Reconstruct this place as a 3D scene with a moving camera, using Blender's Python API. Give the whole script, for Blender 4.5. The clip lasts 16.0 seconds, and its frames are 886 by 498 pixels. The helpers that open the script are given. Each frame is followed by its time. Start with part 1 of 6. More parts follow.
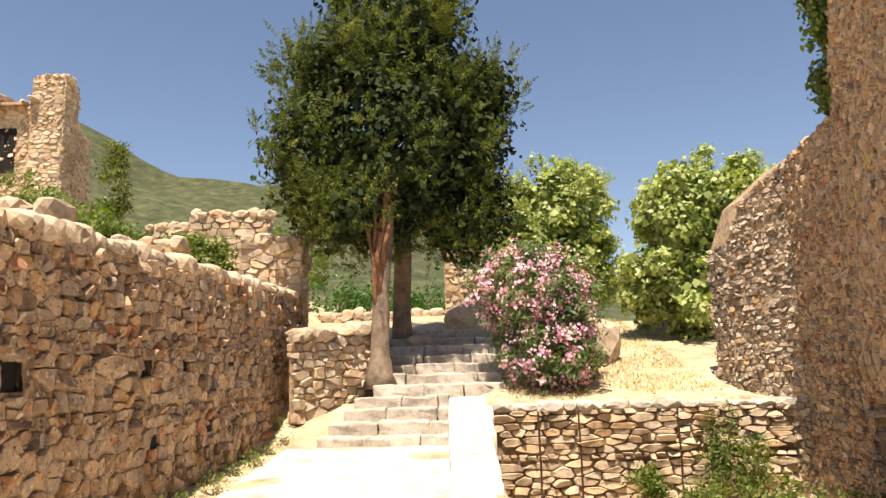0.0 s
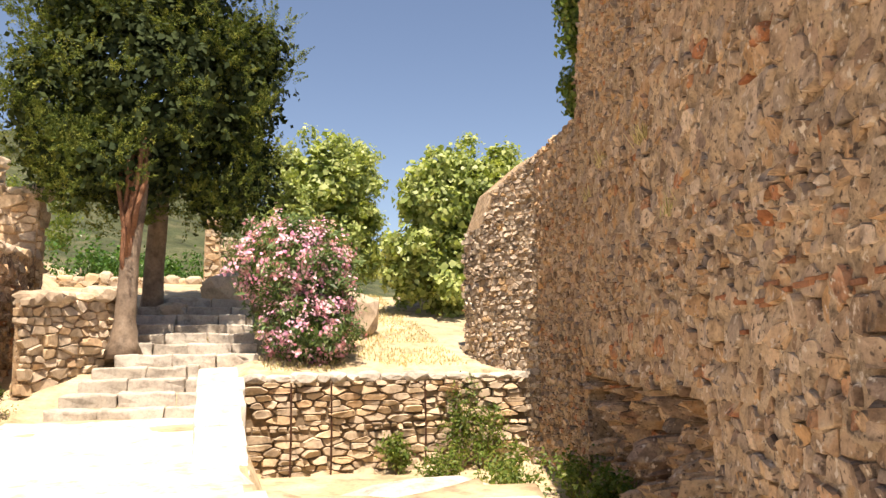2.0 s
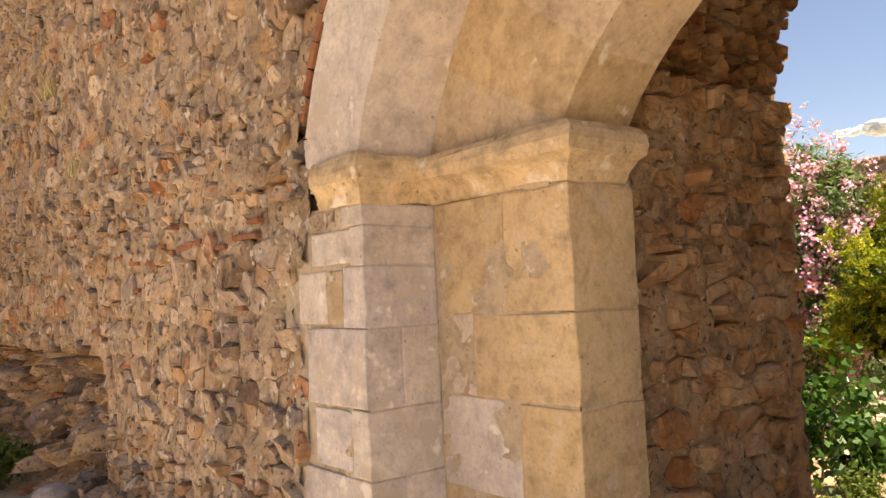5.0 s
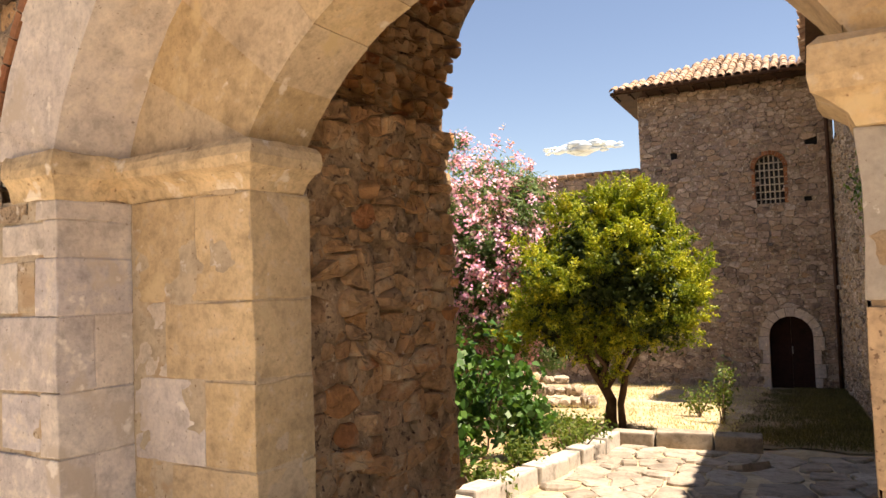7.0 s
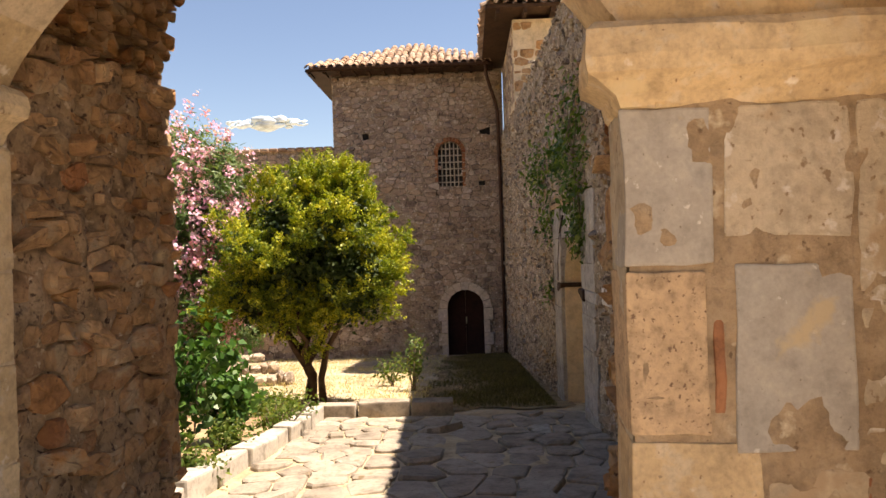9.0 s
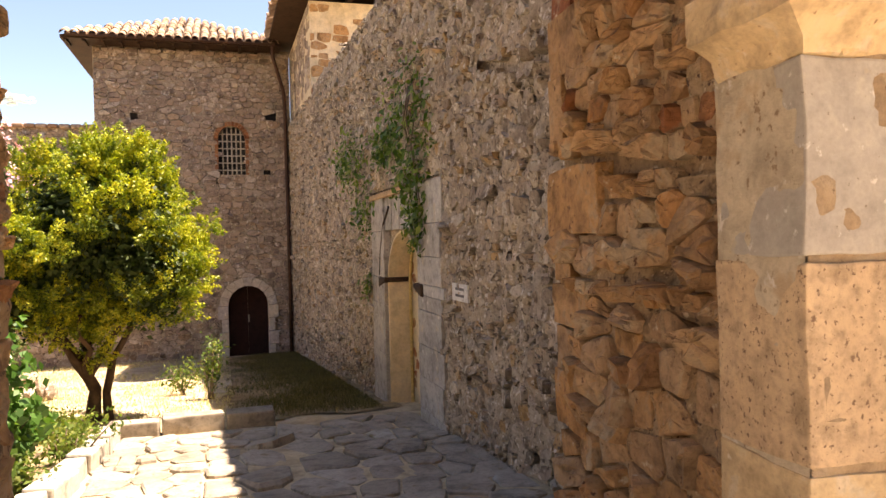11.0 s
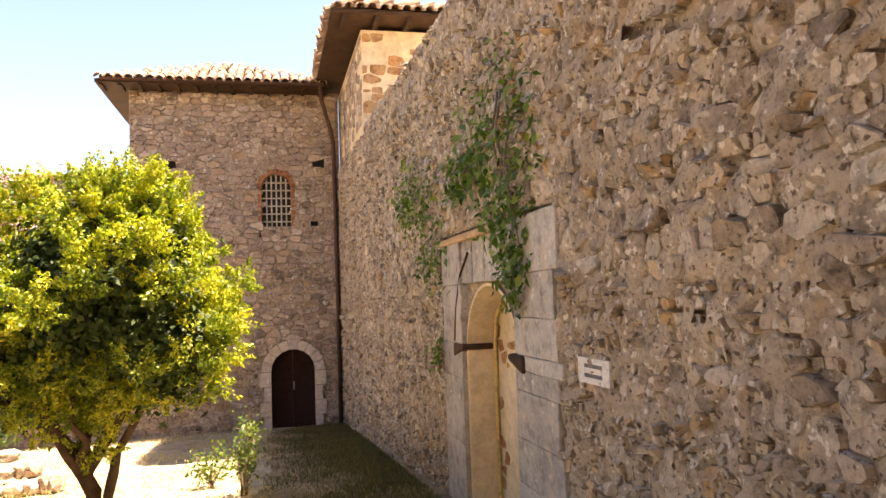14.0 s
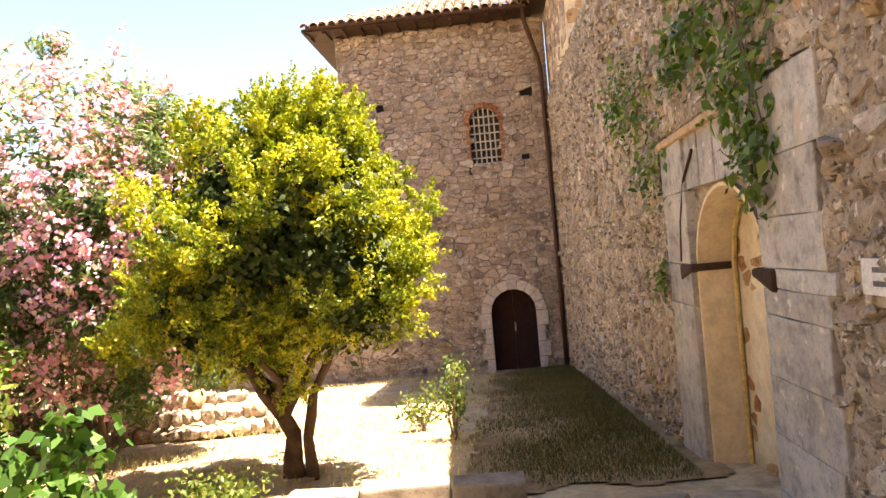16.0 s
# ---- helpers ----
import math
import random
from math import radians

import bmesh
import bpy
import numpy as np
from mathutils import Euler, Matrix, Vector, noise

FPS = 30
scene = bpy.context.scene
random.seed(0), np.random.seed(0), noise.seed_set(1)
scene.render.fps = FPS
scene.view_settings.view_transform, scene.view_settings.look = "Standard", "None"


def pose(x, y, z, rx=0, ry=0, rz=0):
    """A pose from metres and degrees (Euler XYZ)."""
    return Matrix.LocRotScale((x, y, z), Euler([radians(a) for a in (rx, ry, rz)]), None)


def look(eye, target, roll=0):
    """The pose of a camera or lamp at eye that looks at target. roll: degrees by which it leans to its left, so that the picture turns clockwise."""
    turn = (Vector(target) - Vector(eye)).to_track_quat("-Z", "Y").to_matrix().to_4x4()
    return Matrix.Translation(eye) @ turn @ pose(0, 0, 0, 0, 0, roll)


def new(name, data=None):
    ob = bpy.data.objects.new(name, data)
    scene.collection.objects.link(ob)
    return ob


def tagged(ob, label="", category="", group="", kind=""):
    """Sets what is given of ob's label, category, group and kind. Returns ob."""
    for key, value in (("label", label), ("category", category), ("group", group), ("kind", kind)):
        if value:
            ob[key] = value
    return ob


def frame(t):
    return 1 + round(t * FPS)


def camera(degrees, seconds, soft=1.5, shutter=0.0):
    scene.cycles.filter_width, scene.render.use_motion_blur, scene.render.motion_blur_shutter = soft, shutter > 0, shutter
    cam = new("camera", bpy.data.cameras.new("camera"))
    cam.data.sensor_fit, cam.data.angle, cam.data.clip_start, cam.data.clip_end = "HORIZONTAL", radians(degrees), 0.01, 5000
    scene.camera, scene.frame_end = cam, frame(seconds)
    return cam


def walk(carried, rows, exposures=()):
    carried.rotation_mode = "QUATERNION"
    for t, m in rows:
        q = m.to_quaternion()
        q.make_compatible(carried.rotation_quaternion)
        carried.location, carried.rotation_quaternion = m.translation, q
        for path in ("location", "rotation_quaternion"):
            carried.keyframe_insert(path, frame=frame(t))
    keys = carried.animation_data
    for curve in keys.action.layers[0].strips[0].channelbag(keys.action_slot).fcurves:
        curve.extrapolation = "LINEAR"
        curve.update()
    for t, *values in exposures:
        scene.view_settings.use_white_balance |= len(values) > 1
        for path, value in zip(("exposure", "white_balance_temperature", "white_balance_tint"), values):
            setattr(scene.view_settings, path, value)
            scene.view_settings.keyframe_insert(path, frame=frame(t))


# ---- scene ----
cam = camera(61.1, 16.0)
METRES, EYE, TILT, LEAN, TURN = 6.2, 1.5, 0.0, 0.0, 15.0
ROWS = [
    (0.0, 0.0, 0.0, 0.0, 0.24, 9.78, 1.38),
    (0.5, 0.0053, -0.0034, -0.0031, -5.08, 7.71, 0.23),
    (1.0, 0.0126, -0.0059, -0.003, -9.18, 8.2, 1.15),
    (1.5, 0.0162, -0.0078, -0.0048, -14.26, 7.46, 0.52),
    (2.0, 0.0172, -0.0098, -0.0055, -17.48, 7.6, 0.42),
    (2.5, 0.0192, -0.0148, -0.007, -24.52, 6.27, 0.75),
    (3.0, 0.0242, -0.0234, -0.0074, -32.55, 4.97, 1.35),
    (3.5, 0.0307, -0.0386, -0.0076, -39.68, 4.16, -0.02),
    (4.0, 0.034, -0.0628, -0.0074, -41.91, 4.15, 0.36),
    (4.5, 0.0249, -0.0784, -0.0086, -45.83, 4.02, 0.68),
    (5.0, -0.0017, -0.0846, -0.0099, -59.04, 3.51, 2.53),
    (5.2, -0.0137, -0.0886, -0.0101, -64.44, 2.58, 2.93),
    (7.3, -0.0681, -0.1459, -0.0155, -79.31, 2.54, 1.87),
    (7.5, -0.0707, -0.1458, -0.0161, -78.86, 1.79, 1.75),
    (8.0, -0.0689, -0.1414, -0.0156, -85.29, 0.01, 1.19),
    (8.5, -0.0564, -0.1177, -0.0164, -95.04, -0.74, 2.71),
    (9.0, -0.0427, -0.0996, -0.017, -103.05, 0.08, 1.78),
    (9.5, -0.0209, -0.0866, -0.0186, -108.59, 1.05, 0.91),
    (9.7, -0.0121, -0.0745, -0.0183, -110.61, 0.17, -0.69),
    (11.8, 0.1913, -0.0075, -0.0179, -127.89, -0.40, 3.32),
    (12.0, 0.2116, -0.0121, -0.0192, -129.46, -0.01, 2.94),
    (12.5, 0.2668, -0.0371, -0.019, -130.61, 3.19, 2.44),
    (13.0, 0.3323, -0.0592, -0.0208, -128.97, 2.83, 2.05),
    (13.5, 0.3878, -0.0806, -0.0162, -125.94, 2.67, 3.73),
    (14.0, 0.4347, -0.1229, -0.0185, -117.89, 3.62, 1.94),
    (14.5, 0.4693, -0.1473, -0.0224, -114.11, 3.54, 3.18),
    (15.0, 0.5073, -0.1777, -0.0405, -110.9, 1.67, 5.15),
    (15.5, 0.5461, -0.2131, -0.0553, -105.44, 1.17, 4.09),
    (16.0, 0.5929, -0.2246, -0.0585, -100.44, 0.55, 4.89),
]
walk(cam, [(t, pose(0, 0, EYE, TILT, LEAN, TURN) @ pose(METRES * x, METRES * y, METRES * z, 90 + pitch, roll, yaw)) for t, x, y, z, yaw, pitch, roll in ROWS],
     [(0.0, 1.05, 7450, 16), (2.5, 1.2, 7600, 18), (5.0, 1.36, 7900, 20), (7.5, 1.3, 7600, 18), (8.5, 1.24, 7550, 18), (9.5, 1.34, 7600, 18), (12.0, 2.3, 8100, 22), (14.0, 2.45, 8050, 22), (16.0, 2.58, 8000, 21)])

# ---- light ----
SUN_TO = Vector((0.05, -1.0, 2.41)).normalized()
world = bpy.data.worlds.new("sky")
scene.world = world
world.use_nodes = True
wn, wl = world.node_tree.nodes, world.node_tree.links
sky = wn.new("ShaderNodeTexSky")
sky.sky_type = "NISHITA"
sky.sun_disc = False
sky.sun_elevation = math.asin(SUN_TO.z)
sky.sun_rotation = math.atan2(SUN_TO.x, SUN_TO.y)
sky.altitude = 400
sky.air_density, sky.dust_density, sky.ozone_density = 1.0, 0.3, 2.6
wl.new(sky.outputs["Color"], wn["Background"].inputs["Color"])
wn["Background"].inputs["Strength"].default_value = 0.075
sun_data = bpy.data.lights.new("sun", "SUN")
sun_data.energy, sun_data.angle, sun_data.color = 5.0, radians(0.55), (1.0, 0.94, 0.84)
sun = new("sun", sun_data)
sun.matrix_world = look((0, 0, 60), Vector((0, 0, 60)) - SUN_TO)


# ---- materials ----
def shader(name):
    m = bpy.data.materials.new(name)
    m.use_nodes = True
    nt = m.node_tree
    return m, nt, nt.nodes["Principled BSDF"]


def node(nt, kind, **ins):
    n = nt.nodes.new("ShaderNode" + kind)
    for k, v in ins.items():
        n.inputs[k.replace("_", " ")].default_value = v
    return n


def ramp(nt, stops, fac):
    r = nt.nodes.new("ShaderNodeValToRGB")
    e = r.color_ramp.elements
    while len(e) < len(stops):
        e.new(0.5)
    for el, (p, c) in zip(e, stops):
        el.position, el.color = p, (*c, 1)
    nt.links.new(fac, r.inputs["Fac"])
    return r.outputs["Color"]


def mix(nt, kind, fac, a, b):
    m = nt.nodes.new("ShaderNodeMixRGB")
    m.blend_type = kind
    for sock, v in (("Fac", fac), ("Color1", a), ("Color2", b)):
        if isinstance(v, (int, float)):
            m.inputs[sock].default_value = v
        elif isinstance(v, tuple):
            m.inputs[sock].default_value = (*v, 1)
        else:
            nt.links.new(v, m.inputs[sock])
    return m.outputs["Color"]


def coords(nt):
    return nt.nodes.new("ShaderNodeNewGeometry").outputs["Position"]


def noise_at(nt, scale, detail=6.0, rough=0.6, where=None):
    n = node(nt, "TexNoise", Scale=scale, Detail=detail, Roughness=rough)
    nt.links.new(where or coords(nt), n.inputs["Vector"])
    return n.outputs["Fac"]


def piece_random(nt):
    """A number from 0 to 1 that differs from piece to piece, joined or not."""
    a = nt.nodes.new("ShaderNodeObjectInfo").outputs["Random"]
    b = nt.nodes.new("ShaderNodeNewGeometry").outputs["Random Per Island"]
    add = nt.nodes.new("ShaderNodeMath")
    nt.links.new(a, add.inputs[0])
    nt.links.new(b, add.inputs[1])
    fr = nt.nodes.new("ShaderNodeMath")
    fr.operation = "FRACT"
    nt.links.new(add.outputs[0], fr.inputs[0])
    return fr.outputs[0]


def relief(nt, bsdf, height, strength=0.5, distance=0.02):
    b = node(nt, "Bump", Strength=strength, Distance=distance)
    nt.links.new(height, b.inputs["Height"])
    nt.links.new(b.outputs["Normal"], bsdf.inputs["Normal"])


def grown(name, stops, grain=30.0, stain=1.5, stain_dark=0.6, bump=0.6, rough=0.92, pieces=True, dist=0.02, spots=None, grit=0.45, smear=None):
    """Stone, mortar, earth: a colour by piece, a fine grain, large stains and relief. smear: a colour that lies over it in patches."""
    m, nt, b = shader(name)
    fine = noise_at(nt, grain, 8.0, 0.68)
    mid = noise_at(nt, grain * 0.22, 6.0, 0.62)
    big = noise_at(nt, stain, 4.0, 0.6)
    fac = piece_random(nt) if pieces else noise_at(nt, stain * 2.3, 5.0, 0.65)
    c = ramp(nt, stops, fac)
    if smear:
        f = nt.nodes.new("ShaderNodeMapRange")
        f.inputs["From Min"].default_value, f.inputs["From Max"].default_value = 0.54, 0.64
        nt.links.new(mid, f.inputs["Value"])
        c = mix(nt, "MIX", f.outputs[0], c, smear)
    c = mix(nt, "MULTIPLY", 1.0, c, ramp(nt, [(0.25, (stain_dark, stain_dark * 0.97, stain_dark * 0.95)), (0.6, (1.0, 1.0, 1.0)), (0.8, (1.12, 1.1, 1.05))], big))
    c = mix(nt, "MULTIPLY", 1.0, c, ramp(nt, [(0.3, (1 - grit, 1 - grit * 1.04, 1 - grit * 1.08)), (0.5, (0.97, 0.96, 0.95)), (0.75, (1.12, 1.1, 1.06))], mid))
    c = mix(nt, "MULTIPLY", 1.0, c, ramp(nt, [(0.3, (1 - grit * 0.7,) * 3), (0.5, (0.97, 0.97, 0.97)), (0.75, (1.1, 1.1, 1.08))], fine))
    for spot in (spots if spots and isinstance(spots[0], tuple) else [spots] if spots else []):
        s = noise_at(nt, spot[0], 4.0, 0.55)
        f = nt.nodes.new("ShaderNodeMapRange")
        f.inputs["From Min"].default_value, f.inputs["From Max"].default_value = spot[1], spot[1] + 0.07
        nt.links.new(s, f.inputs["Value"])
        c = mix(nt, "MIX", f.outputs[0], c, spot[2])
    nt.links.new(c, b.inputs["Base Color"])
    b.inputs["Roughness"].default_value = rough
    b.inputs["Specular IOR Level"].default_value = 0.25
    relief(nt, b, mix(nt, "MIX", 0.6, fine, mid), bump, dist)
    return m


RUBBLE = [(0.0, (0.216, 0.144, 0.099)), (0.13, (0.486, 0.327, 0.198)), (0.3, (0.648, 0.485, 0.333)), (0.44, (0.356, 0.257, 0.189)),
          (0.56, (0.583, 0.346, 0.162)), (0.68, (0.734, 0.574, 0.414)), (0.8, (0.292, 0.233, 0.194)), (0.9, (0.518, 0.396, 0.279)), (0.95, (0.497, 0.198, 0.086)), (1.0, (0.648, 0.455, 0.270))]
PALE = [(0.0, (0.58, 0.51, 0.45)), (0.3, (0.69, 0.60, 0.49)), (0.55, (0.60, 0.54, 0.50)), (0.8, (0.72, 0.62, 0.51)), (1.0, (0.66, 0.55, 0.41))]
GOLD = [(0.0, (0.58, 0.42, 0.23)), (0.3, (0.66, 0.49, 0.285)), (0.6, (0.57, 0.455, 0.315)), (0.8, (0.65, 0.445, 0.22)), (1.0, (0.63, 0.53, 0.40))]
# The near-black spots in rubble and mortar paint shade into small pits.
m_rubble = grown("rubble_stone", RUBBLE, 30, 0.9, 0.72, bump=0.9, dist=0.03, smear=(0.53, 0.40, 0.27), grit=0.62, spots=((17, 0.6, (0.62, 0.53, 0.41)), (26, 0.585, (0.12, 0.085, 0.06)), (3.1, 0.64, (0.50, 0.32, 0.16))))
m_mortar = grown("lime_mortar", [(0.2, (0.40, 0.28, 0.175)), (0.5, (0.54, 0.40, 0.26)), (0.8, (0.61, 0.48, 0.335))], 40, 0.8, 0.7, pieces=False, bump=1.0, dist=0.04, grit=0.62, spots=((17, 0.6, (0.62, 0.53, 0.41)), (26, 0.585, (0.12, 0.085, 0.06)), (3.1, 0.64, (0.50, 0.32, 0.16))))
m_grey_rubble = grown("grey_rubble_stone", [(0.0, (0.270, 0.219, 0.173)), (0.2, (0.454, 0.364, 0.273)), (0.42, (0.583, 0.503, 0.399)), (0.6, (0.410, 0.326, 0.247)),
                      (0.75, (0.626, 0.556, 0.462)), (0.88, (0.540, 0.353, 0.173)), (1.0, (0.335, 0.284, 0.242))], 30, 0.8, 0.72, bump=0.9, dist=0.03, smear=(0.47, 0.39, 0.31), grit=0.62, spots=((17, 0.59, (0.648, 0.578, 0.483)), (26, 0.58, (0.130, 0.096, 0.068)), (2.6, 0.66, (0.47, 0.33, 0.19))))
m_grey_mortar = grown("grey_mortar", [(0.2, (0.383, 0.305, 0.226)), (0.5, (0.499, 0.408, 0.311)), (0.8, (0.592, 0.506, 0.401))], 40, 0.8, 0.7, pieces=False, bump=1.0, dist=0.04, grit=0.62, spots=((17, 0.59, (0.696, 0.621, 0.520)), (26, 0.58, (0.139, 0.103, 0.073)), (2.6, 0.66, (0.47, 0.33, 0.19))))
m_dry = grown("dry_stone", [(0.0, (0.425, 0.339, 0.248)), (0.3, (0.600, 0.491, 0.367)), (0.55, (0.500, 0.409, 0.313)), (0.75, (0.650, 0.515, 0.356)), (1.0, (0.550, 0.386, 0.238))], 22, 1.2, 0.7)
# Dark joints of the dry-stone wall; elsewhere it paints shade in gaps.
m_joint_and_shade = grown("joint_earth_and_gap_shade", [(0.2, (0.17, 0.125, 0.085)), (0.8, (0.30, 0.23, 0.155))], 30, 1.5, 0.7, pieces=False)
m_ashlar = grown("pale_ashlar", PALE, 55, 2.2, 0.75, bump=0.5, dist=0.012, grit=0.3, smear=(0.68, 0.60, 0.50), spots=((48, 0.66, (0.28, 0.22, 0.17)), (4.5, 0.58, (0.52, 0.43, 0.33)), (9, 0.62, (0.74, 0.66, 0.55))))
m_gold = grown("golden_limestone", GOLD, 60, 2.6, 0.72, bump=0.5, dist=0.012, grit=0.32, smear=(0.58, 0.45, 0.29), spots=((48, 0.66, (0.28, 0.17, 0.09)), (4.0, 0.62, (0.60, 0.45, 0.25)), (9, 0.66, (0.72, 0.62, 0.47))))
m_impost = grown("weathered_yellow_limestone", [(0.0, (0.66, 0.49, 0.28)), (0.5, (0.70, 0.55, 0.36)), (1.0, (0.62, 0.50, 0.35))], 50, 3.2, 0.72, bump=0.8, dist=0.014, grit=0.4, spots=((30, 0.63, (0.30, 0.19, 0.10)), (7, 0.6, (0.74, 0.64, 0.49))))
# Darker than the paving slab; it also puts shade into the far kerb.
m_flag = grown("worn_flagstone_and_kerb_shade", [(0.0, (0.310, 0.266, 0.215)), (0.4, (0.414, 0.362, 0.297)), (0.7, (0.356, 0.305, 0.248)), (1.0, (0.460, 0.407, 0.341))], 24, 1.4, 0.65, bump=0.7, dist=0.014, spots=((7, 0.62, (0.253, 0.192, 0.121)), (40, 0.64, (0.14, 0.11, 0.085))))
m_soil = grown("worn_lawn_soil", [(0.2, (0.214, 0.147, 0.083)), (0.5, (0.330, 0.240, 0.128)), (0.8, (0.446, 0.341, 0.195))], 14, 0.8, 0.7, pieces=False, dist=0.02)
m_brick = grown("red_brick", [(0.0, (0.34, 0.13, 0.06)), (0.6, (0.42, 0.19, 0.09)), (1.0, (0.30, 0.14, 0.08))], 40, 3, 0.7)
m_plaster = grown("old_plaster", [(0.2, (0.682, 0.538, 0.324)), (0.5, (0.792, 0.661, 0.456)), (0.8, (0.850, 0.762, 0.600))], 30, 1.0, 0.78, pieces=False, bump=0.5, dist=0.01, grit=0.25)
m_marble = grown("grey_marble", [(0.0, (0.47, 0.44, 0.41)), (0.5, (0.56, 0.53, 0.49)), (1.0, (0.42, 0.39, 0.365))], 35, 1.5, 0.6, bump=0.6, dist=0.012, spots=((6, 0.6, (0.50, 0.42, 0.32)), (30, 0.64, (0.24, 0.21, 0.185)), (12, 0.64, (0.66, 0.62, 0.56))))
m_path = grown("pale_trodden_path", [(0.2, (0.52, 0.48, 0.42)), (0.5, (0.65, 0.61, 0.555)), (0.8, (0.71, 0.68, 0.64))], 18, 0.7, 0.85, pieces=False, dist=0.01)
m_slab = grown("pale_paving_slab", [(0.0, (0.42, 0.385, 0.33)), (0.4, (0.54, 0.50, 0.44)), (0.7, (0.47, 0.43, 0.37)), (1.0, (0.58, 0.54, 0.48))], 26, 1.2, 0.75, bump=0.5, dist=0.01)
m_earth = grown("red_earth", [(0.2, (0.30, 0.17, 0.10)), (0.5, (0.44, 0.31, 0.18)), (0.8, (0.55, 0.44, 0.27))], 14, 0.5, 0.75, pieces=False, dist=0.03)
m_drygrass = grown("dry_grass_ground", [(0.2, (0.38, 0.28, 0.165)), (0.5, (0.52, 0.42, 0.275)), (0.8, (0.60, 0.52, 0.385))], 16, 0.5, 0.75, pieces=False, dist=0.04)
m_hill = grown("scrub_hillside", [(0.25, (0.03, 0.045, 0.02)), (0.5, (0.065, 0.08, 0.035)), (0.75, (0.15, 0.145, 0.08))], 1.3, 0.05, 0.7, pieces=False, dist=2.0)
m_goldrubble = grown("golden_rubble", [(0.0, (0.440, 0.233, 0.106)), (0.25, (0.587, 0.348, 0.165)), (0.5, (0.493, 0.300, 0.160)), (0.75, (0.639, 0.407, 0.215)), (0.92, (0.598, 0.310, 0.119)), (1.0, (0.398, 0.145, 0.064))], 22, 1.1, 0.72, bump=1.0, dist=0.06, smear=(0.50, 0.36, 0.22), grit=0.6, spots=((24, 0.64, (0.157, 0.077, 0.041)), (13, 0.66, (0.66, 0.52, 0.35))))
# Dark spots here too paint the shade of pits in the mortar.
m_goldmortar = grown("golden_mortar", [(0.2, (0.356, 0.215, 0.111)), (0.5, (0.482, 0.323, 0.181)), (0.8, (0.555, 0.391, 0.241))], 36, 0.9, 0.7, pieces=False, bump=1.0, dist=0.04, grit=0.6, spots=((20, 0.62, (0.607, 0.450, 0.288)), (26, 0.575, (0.11, 0.06, 0.035))))
m_spotted = grown("grey_spotted_limestone", [(0.0, (0.40, 0.35, 0.285)), (1.0, (0.45, 0.395, 0.32))], 70, 5.0, 0.88, bump=0.5, dist=0.008, grit=0.2, spots=((26, 0.66, (0.60, 0.53, 0.44)), (6, 0.62, (0.47, 0.36, 0.22)), (60, 0.68, (0.2, 0.15, 0.1))))
m_porous = grown("porous_tufa", [(0.0, (0.54, 0.36, 0.20)), (1.0, (0.60, 0.42, 0.25))], 45, 2.6, 0.8, bump=0.9, dist=0.012, spots=(75, 0.6, (0.20, 0.12, 0.07)))
m_plasterstone = grown("plaster_smeared_stone", [(0.0, (0.50, 0.39, 0.25)), (0.5, (0.55, 0.45, 0.32)), (1.0, (0.48, 0.36, 0.22))], 42, 5.0, 0.85, bump=0.9, dist=0.016, grit=0.3, spots=((5, 0.57, (0.43, 0.30, 0.175)), (13, 0.62, (0.60, 0.52, 0.41)), (34, 0.62, (0.25, 0.165, 0.095))))
m_brownmortar = grown("brown_mortar", [(0.2, (0.33, 0.22, 0.125)), (0.5, (0.40, 0.28, 0.165)), (0.8, (0.48, 0.36, 0.23))], 40, 4.0, 0.8, pieces=False, bump=1.0, dist=0.02, grit=0.4, spots=((9, 0.63, (0.55, 0.44, 0.29)), (30, 0.64, (0.16, 0.10, 0.055))))
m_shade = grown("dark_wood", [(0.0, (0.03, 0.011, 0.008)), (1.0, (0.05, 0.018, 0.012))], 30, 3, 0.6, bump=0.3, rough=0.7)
m_eave = grown("weathered_eave_wood", [(0.0, (0.045, 0.024, 0.014)), (1.0, (0.08, 0.045, 0.026))], 40, 2, 0.6, bump=0.3, rough=0.8)
m_tile = grown("roof_tile", [(0.0, (0.42, 0.27, 0.17)), (0.3, (0.52, 0.36, 0.25)), (0.6, (0.56, 0.44, 0.34)), (1.0, (0.36, 0.22, 0.14))], 40, 2.0, 0.6, bump=0.3)
m_pipe = grown("brown_painted_metal", [(0.0, (0.07, 0.035, 0.022)), (1.0, (0.09, 0.045, 0.03))], 60, 4, 0.7, bump=0.1, rough=0.5)
m_iron = grown("pale_painted_iron", [(0.0, (0.55, 0.50, 0.40)), (1.0, (0.60, 0.55, 0.45))], 80, 6, 0.7, bump=0.1, rough=0.6)
m_bark = grown("grey_brown_bark", [(0.2, (0.14, 0.10, 0.07)), (0.5, (0.26, 0.20, 0.15)), (0.8, (0.34, 0.28, 0.22))], 24, 2.0, 0.6, pieces=False, bump=0.9)
m_darkbark = grown("dark_brown_bark", [(0.2, (0.06, 0.038, 0.024)), (0.5, (0.11, 0.07, 0.045)), (0.8, (0.17, 0.115, 0.08))], 24, 2.5, 0.6, pieces=False, bump=0.9)
m_redbark = grown("peeling_red_bark", [(0.2, (0.22, 0.10, 0.06)), (0.6, (0.30, 0.155, 0.09)), (0.9, (0.36, 0.24, 0.16))], 24, 2.5, 0.6, pieces=False, bump=0.9)
m_white = grown("white_enamel", [(0.0, (0.72, 0.70, 0.66)), (1.0, (0.78, 0.76, 0.72))], 60, 4, 0.85, bump=0.05, rough=0.5)
